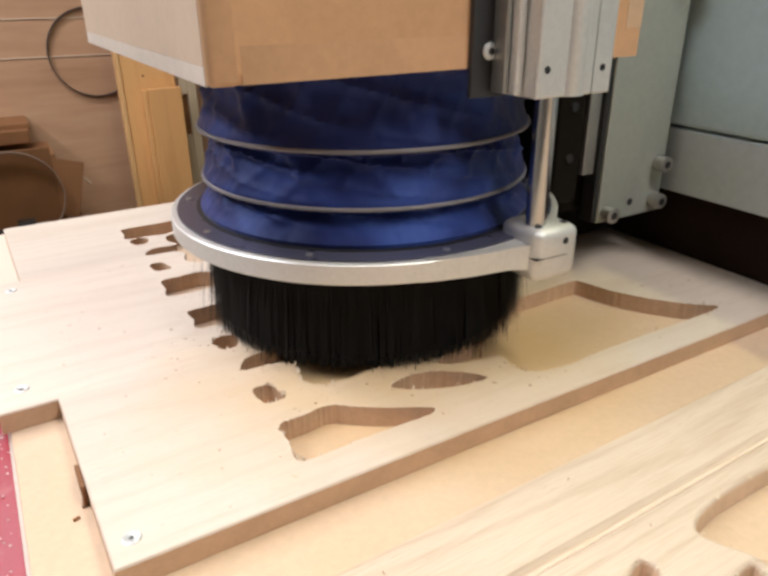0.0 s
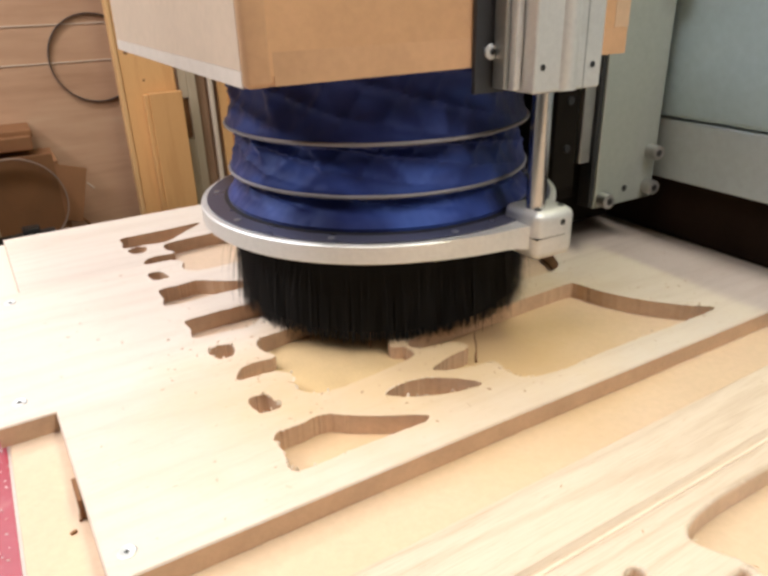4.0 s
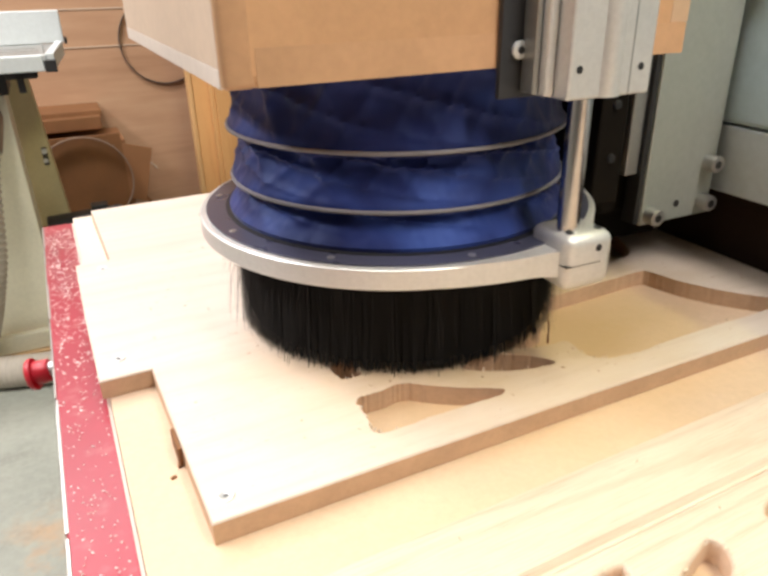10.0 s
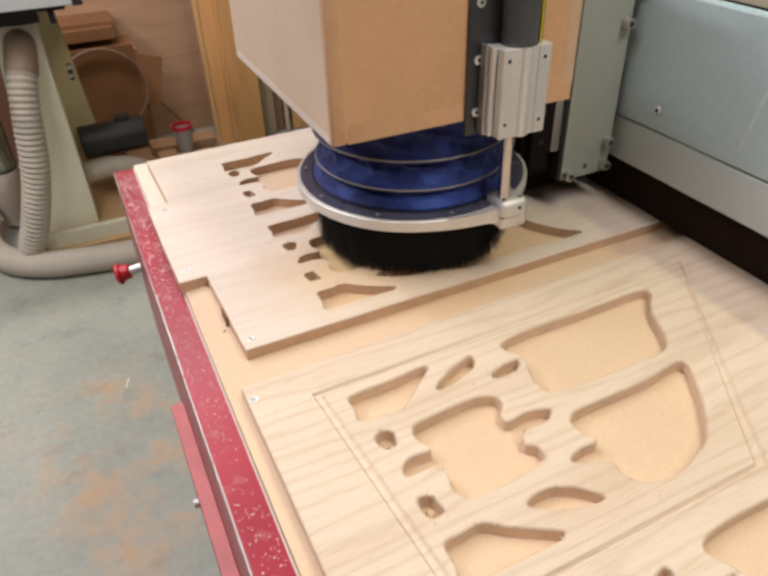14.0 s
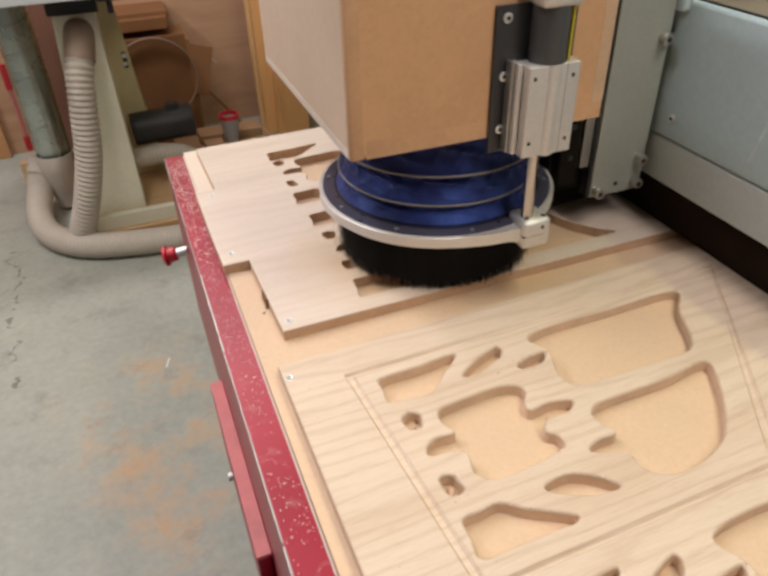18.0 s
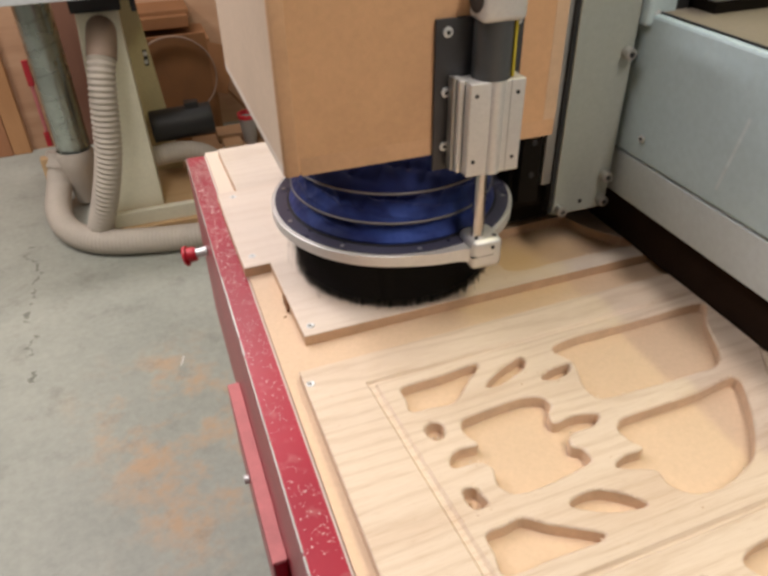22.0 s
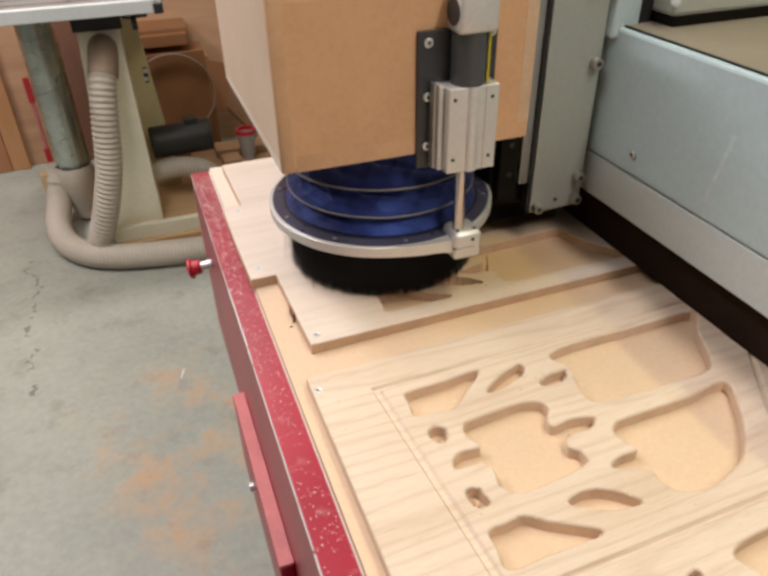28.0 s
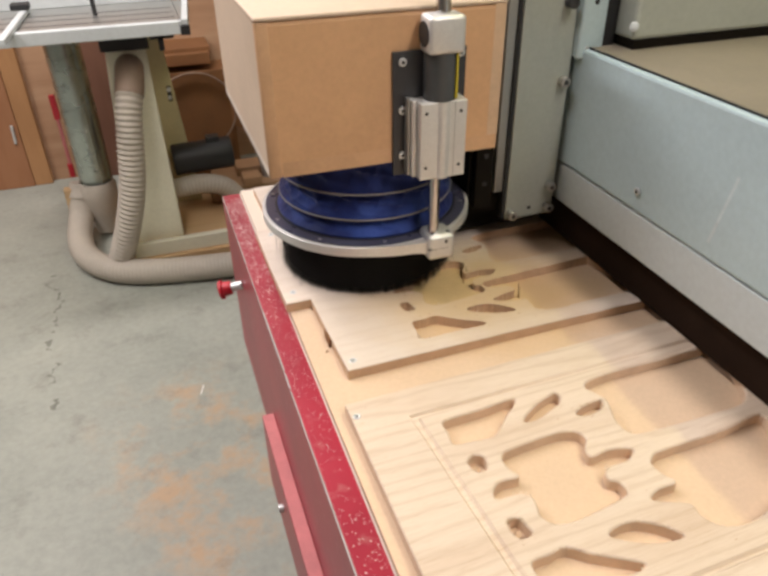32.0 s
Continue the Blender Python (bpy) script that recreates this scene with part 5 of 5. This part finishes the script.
part("handle", cyl((-0.945, 3.335, 0.26), (-0.94, 3.335, 0.36), 0.008, n=12, bevel=0.002), M_ZINC, door, "steel handle")


def red_cup():
    c = thing("glue_cup", "grey tapered cup with a red rim among timber offcuts", "cup", pose(0.30, 2.56, 0.2005))
    part("body", lathe([(0.03, 0.0), (0.046, 0.13), (0.043, 0.13), (0.028, 0.004)], n=28), M_GREYPLASTIC, c, "", True)
    part("rim", lathe([(0.049, 0.13), (0.049, 0.15), (0.043, 0.15), (0.043, 0.13)], n=28, closed=True), M_REDPLASTIC, c, "red rim", True)


red_cup()
for x0, x1, y0, y1, z0, z1 in ((0.0, 0.42, 2.47, 2.60, 0.132, 0.20), (0.03, 0.50, 2.61, 2.76, 0.132, 0.19), (0.16, 0.25, 2.46, 2.56, 0.201, 0.24), (0.15, 0.46, 2.62, 2.74, 0.191, 0.235)):
    solid("timber_offcut", box(x0, x1, y0, y1, z0, z1, 0.004), M_STACK, "brown sawn timber offcut lying in a stack", "offcut", "stacked timber offcuts")

# ---- loose shavings ----
def shavings():
    rnd = random.Random(3)
    bm = bmesh.new()
    spots = [rnd.uniform(-0.5, 0.62) for _ in range(12)]
    for _ in range(420):
        y = rnd.uniform(-0.55, 0.63) if rnd.random() < 0.35 else max(-0.6, min(0.63, rnd.choice(spots) + rnd.gauss(0, 0.035)))
        p = Vector((rnd.uniform(RAIL_X0 + 0.004, RAIL_X1 - 0.003), y, RAIL_TOP + 0.0006))
        a, l, w = rnd.uniform(0, 6.28), rnd.uniform(0.0003, 0.0010) * rnd.uniform(0.5, 1.4), rnd.uniform(0.0003, 0.0009)
        d, s = Vector((math.cos(a), math.sin(a), 0)) * l, Vector((-math.sin(a), math.cos(a), 0)) * w
        lift = Vector((0, 0, rnd.uniform(0.0003, 0.0012)))
        v = [bm.verts.new(x) for x in (p - d - s, p + d - s * 0.6 + lift, p + d + s, p - d + s * 0.7 + lift)]
        bm.faces.new(v)
    for _ in range(520):
        p = Vector((rnd.uniform(RAIL_X0 + 0.003, RAIL_X1 - 0.002), rnd.triangular(0.15, 0.645, 0.60), RAIL_TOP + 0.0006))
        a, l, w = rnd.uniform(0, 6.28), rnd.uniform(0.0006, 0.0022), rnd.uniform(0.0004, 0.0010)
        d, s = Vector((math.cos(a), math.sin(a), 0)) * l, Vector((-math.sin(a), math.cos(a), 0)) * w
        bm.faces.new([bm.verts.new(x) for x in (p - d - s, p + d - s * 0.6, p + d + s + Vector((0, 0, 0.0006)), p - d + s * 0.7)])
    return bm


flecks = solid("wood_shavings", shavings(), M_CHIPS, "scattered pale wood shavings on the red rail", "shavings", kind="stuff")
flecks.matrix_world = pose(0, 0, 0, 0, 0, BED_TURN)


M_CHIPWHITE = plain("white_sliver", (0.78, 0.76, 0.70), 0.6)
M_CRACK = plain("dirt_filled_crack", (0.205, 0.210, 0.172), 0.9, 0, 0.3, 20, 160, 0.4)


def lump(u, v, r, high, seed, name, material, label, category, m, turn=0):
    """A small rough piece of waste with an uneven outline."""
    rnd = random.Random(seed)
    bm = bmesh.new()
    bmesh.ops.create_icosphere(bm, subdivisions=1, radius=1)
    for w in bm.verts:
        k = rnd.uniform(0.55, 1.25)
        w.co = Vector((w.co.x * r * k, w.co.y * r * 0.8 * k, max(-0.9, min(0.8, w.co.z)) * high * 0.55 * rnd.uniform(0.85, 1.1) + high * 0.5))
    ob = solid(name, bm, material, label, category)
    ob.matrix_world = m @ pose(u, v, 0, 0, 0, turn)
    return ob


ON_SPOIL = pose(0, 0, SPOIL_TOP + 0.0003, 0, 0, PANEL_TURN)
for k, (u, v) in enumerate(((0.084, -0.204), (0.083, -0.294), (0.081, -0.506), (0.080, -0.596))):
    lump(u, v, 0.0055, 0.007, 20 + k, "waste_slug", M_CUTEDGE, "small rough brown slug of waste wood lying in a routed opening", "waste slug", ON_SPOIL, 40 * k)
for k, (u, v) in enumerate(((0.120, 0.195), (0.119, 0.108), (0.228, 0.061), (0.247, 0.054), (0.262, 0.050))):
    lump(u, v, 0.0055, 0.006, 30 + k, "waste_slug", M_CUTEDGE, "small rough brown slug of waste wood lying in a routed opening", "waste slug", ON_SPOIL, 70 * k)
chip = solid("floor_chip", box(-0.022, 0.022, -0.0025, 0.0025, 0.0, 0.0025, 0.0008), M_CHIPWHITE, "thin white sliver lying on the concrete floor", "chip")
chip.matrix_world = pose(-0.208, 1.238, 0.0003, 0, 0, 72)


def floor_crack(x0, y0, x1, y1, seed):
    """A ragged dark crack between two ends, wandering and changing width."""
    rnd = random.Random(seed)
    bm = bmesh.new()
    last, off = None, 0.0
    count = 90
    for i in range(count + 1):
        t = i / count
        off = off * 0.95 + rnd.gauss(0, 0.009)
        x, y = x0 + (x1 - x0) * t + off, y0 + (y1 - y0) * t
        w = max(0.0006, rnd.gauss(0.005, 0.005))
        gone = (rnd.random() < 0.16) if last else rnd.random() < 0.85
        ring = [bm.verts.new((x - w, y, 0.0006)), bm.verts.new((x + w * rnd.uniform(0.4, 1.3), y + rnd.uniform(-0.004, 0.004), 0.0006))]
        if last:
            bm.faces.new((last[0], last[1], ring[1], ring[0]))
        last = None if gone else ring
    return bm


solid("floor_crack", floor_crack(-0.695, 1.20, -0.73, 2.25, 12), M_CRACK, "ragged dark crack in the concrete floor", kind="structure")


# ---- dust of the cutting ----
def inside(p, loop):
    hit = False
    for (ax, ay), (bx, by) in zip(loop, loop[1:] + loop[:1]):
        if (ay > p[1]) != (by > p[1]) and p[0] < ax + (bx - ax) * (p[1] - ay) / (by - ay):
            hit = not hit
    return hit


def routing_dust(count, u0, u1, v0, v1, holes, seed):
    """Flecks lying on a panel, thicker beside its openings."""
    rnd = random.Random(seed)
    bm = bmesh.new()
    edge = [p for h in holes for p in h]
    while count:
        if rnd.random() < 0.65:
            a, b = rnd.choice(edge)
            p = (a + rnd.gauss(0, 0.012), b + rnd.gauss(0, 0.012))
        else:
            p = (rnd.uniform(u0, u1), rnd.uniform(v0, v1))
        if not (u0 < p[0] < u1 and v0 < p[1] < v1) or any(inside(p, h) for h in holes):
            continue
        count -= 1
        t, l, w = rnd.uniform(0, 6.28), rnd.uniform(0.0003, 0.0014), rnd.uniform(0.0002, 0.0005)
        d, s, c = Vector((math.cos(t), math.sin(t), 0)) * l, Vector((-math.sin(t), math.cos(t), 0)) * w, Vector((p[0], p[1], 0.0003))
        up = Vector((0, 0, rnd.uniform(0.0001, 0.0008)))
        bm.faces.new([bm.verts.new(x) for x in (c - d - s, c + d - s * 0.5, c + d * 0.8 + s + up, c - d * 0.9 + s + up)])
    return bm


FAR_HOLES = moved(PATTERN, 0.045, 0.402) + [H_POCKET]
dust = solid("routing_dust", routing_dust(520, 0.01, 0.62, 0.01, 0.42, FAR_HOLES, 7), M_CUTEDGE, "fine brown routing dust on a whitewood panel", "dust", kind="stuff")
dust.matrix_world = pose(0, 0, TOP, 0, 0, PANEL_TURN)
dust = solid("routing_dust", routing_dust(160, -0.02, 0.60, -0.70, -0.07, PATTERN + moved(PATTERN, -0.003, -0.302), 9), M_CUTEDGE, "fine brown routing dust on a pale oak panel", "dust", kind="stuff")
dust.matrix_world = pose(0, 0, TOP, 0, 0, PANEL_TURN)


def torn_fibres(holes, per, seed):
    """Pale curled fibres left standing along the rims of freshly routed openings."""
    rnd = random.Random(seed)
    bm = bmesh.new()
    for hole in holes:
        loop = smooth_loop(hole, 6)
        cx, cy = sum(p.x for p in loop) / len(loop), sum(p.y for p in loop) / len(loop)
        spots = [rnd.randrange(len(loop)) for _ in range(3)]
        for _ in range(per):
            p = loop[(rnd.choice(spots) + round(rnd.gauss(0, 4))) % len(loop)]
            inwards = Vector((cx - p.x, cy - p.y)).normalized()
            a = math.atan2(inwards.y, inwards.x) + rnd.gauss(0, 0.8)
            d, length, w = Vector((math.cos(a), math.sin(a), 0)), rnd.uniform(0.001, 0.0035), rnd.uniform(0.0003, 0.0009)
            side, base = Vector((-d.y, d.x, 0)) * w, Vector((p.x, p.y, 0.0002)) - d * 0.001
            up = rnd.uniform(-0.001, 0.003)
            mid, tip = base + d * length * 0.6 + Vector((0, 0, max(0.0002, up))), base + d * length + Vector((0, 0, up * 0.4 - 0.0006))
            v = [bm.verts.new(c) for c in (base - side, base + side, mid + side, mid - side, tip + side * 0.4, tip - side * 0.4)]
            bm.faces.new((v[0], v[1], v[2], v[3]))
            bm.faces.new((v[3], v[2], v[4], v[5]))
    return bm


fibres = solid("torn_fibres", torn_fibres(moved([h for h in PATTERN if h not in (H_FAN, H_WEDGE)], 0.045, 0.402) + [H_POCKET], 15, 21), M_FIBRE, "pale torn fibres along the rims of freshly routed openings", "fibres", kind="stuff")
fibres.matrix_world = pose(0, 0, TOP, 0, 0, PANEL_TURN)
fibres = solid("torn_fibres", torn_fibres(PATTERN, 12, 22), M_FIBRE, "few torn fibres along the rims of rounded openings", "fibres", kind="stuff")
fibres.matrix_world = pose(0, 0, TOP, 0, 0, PANEL_TURN)


# ---- what moves ----
def motions():
    walk(GANTRY, [(t, pose(x, 0, 0)) for t, x, y, z in HEAD_ROWS])
    walk(CARRIAGE, [(t, pose(x, y, 0)) for t, x, y, z in HEAD_ROWS])
    walk(HEAD, [(t, pose(x, y, z)) for t, x, y, z in HEAD_ROWS])


motions()
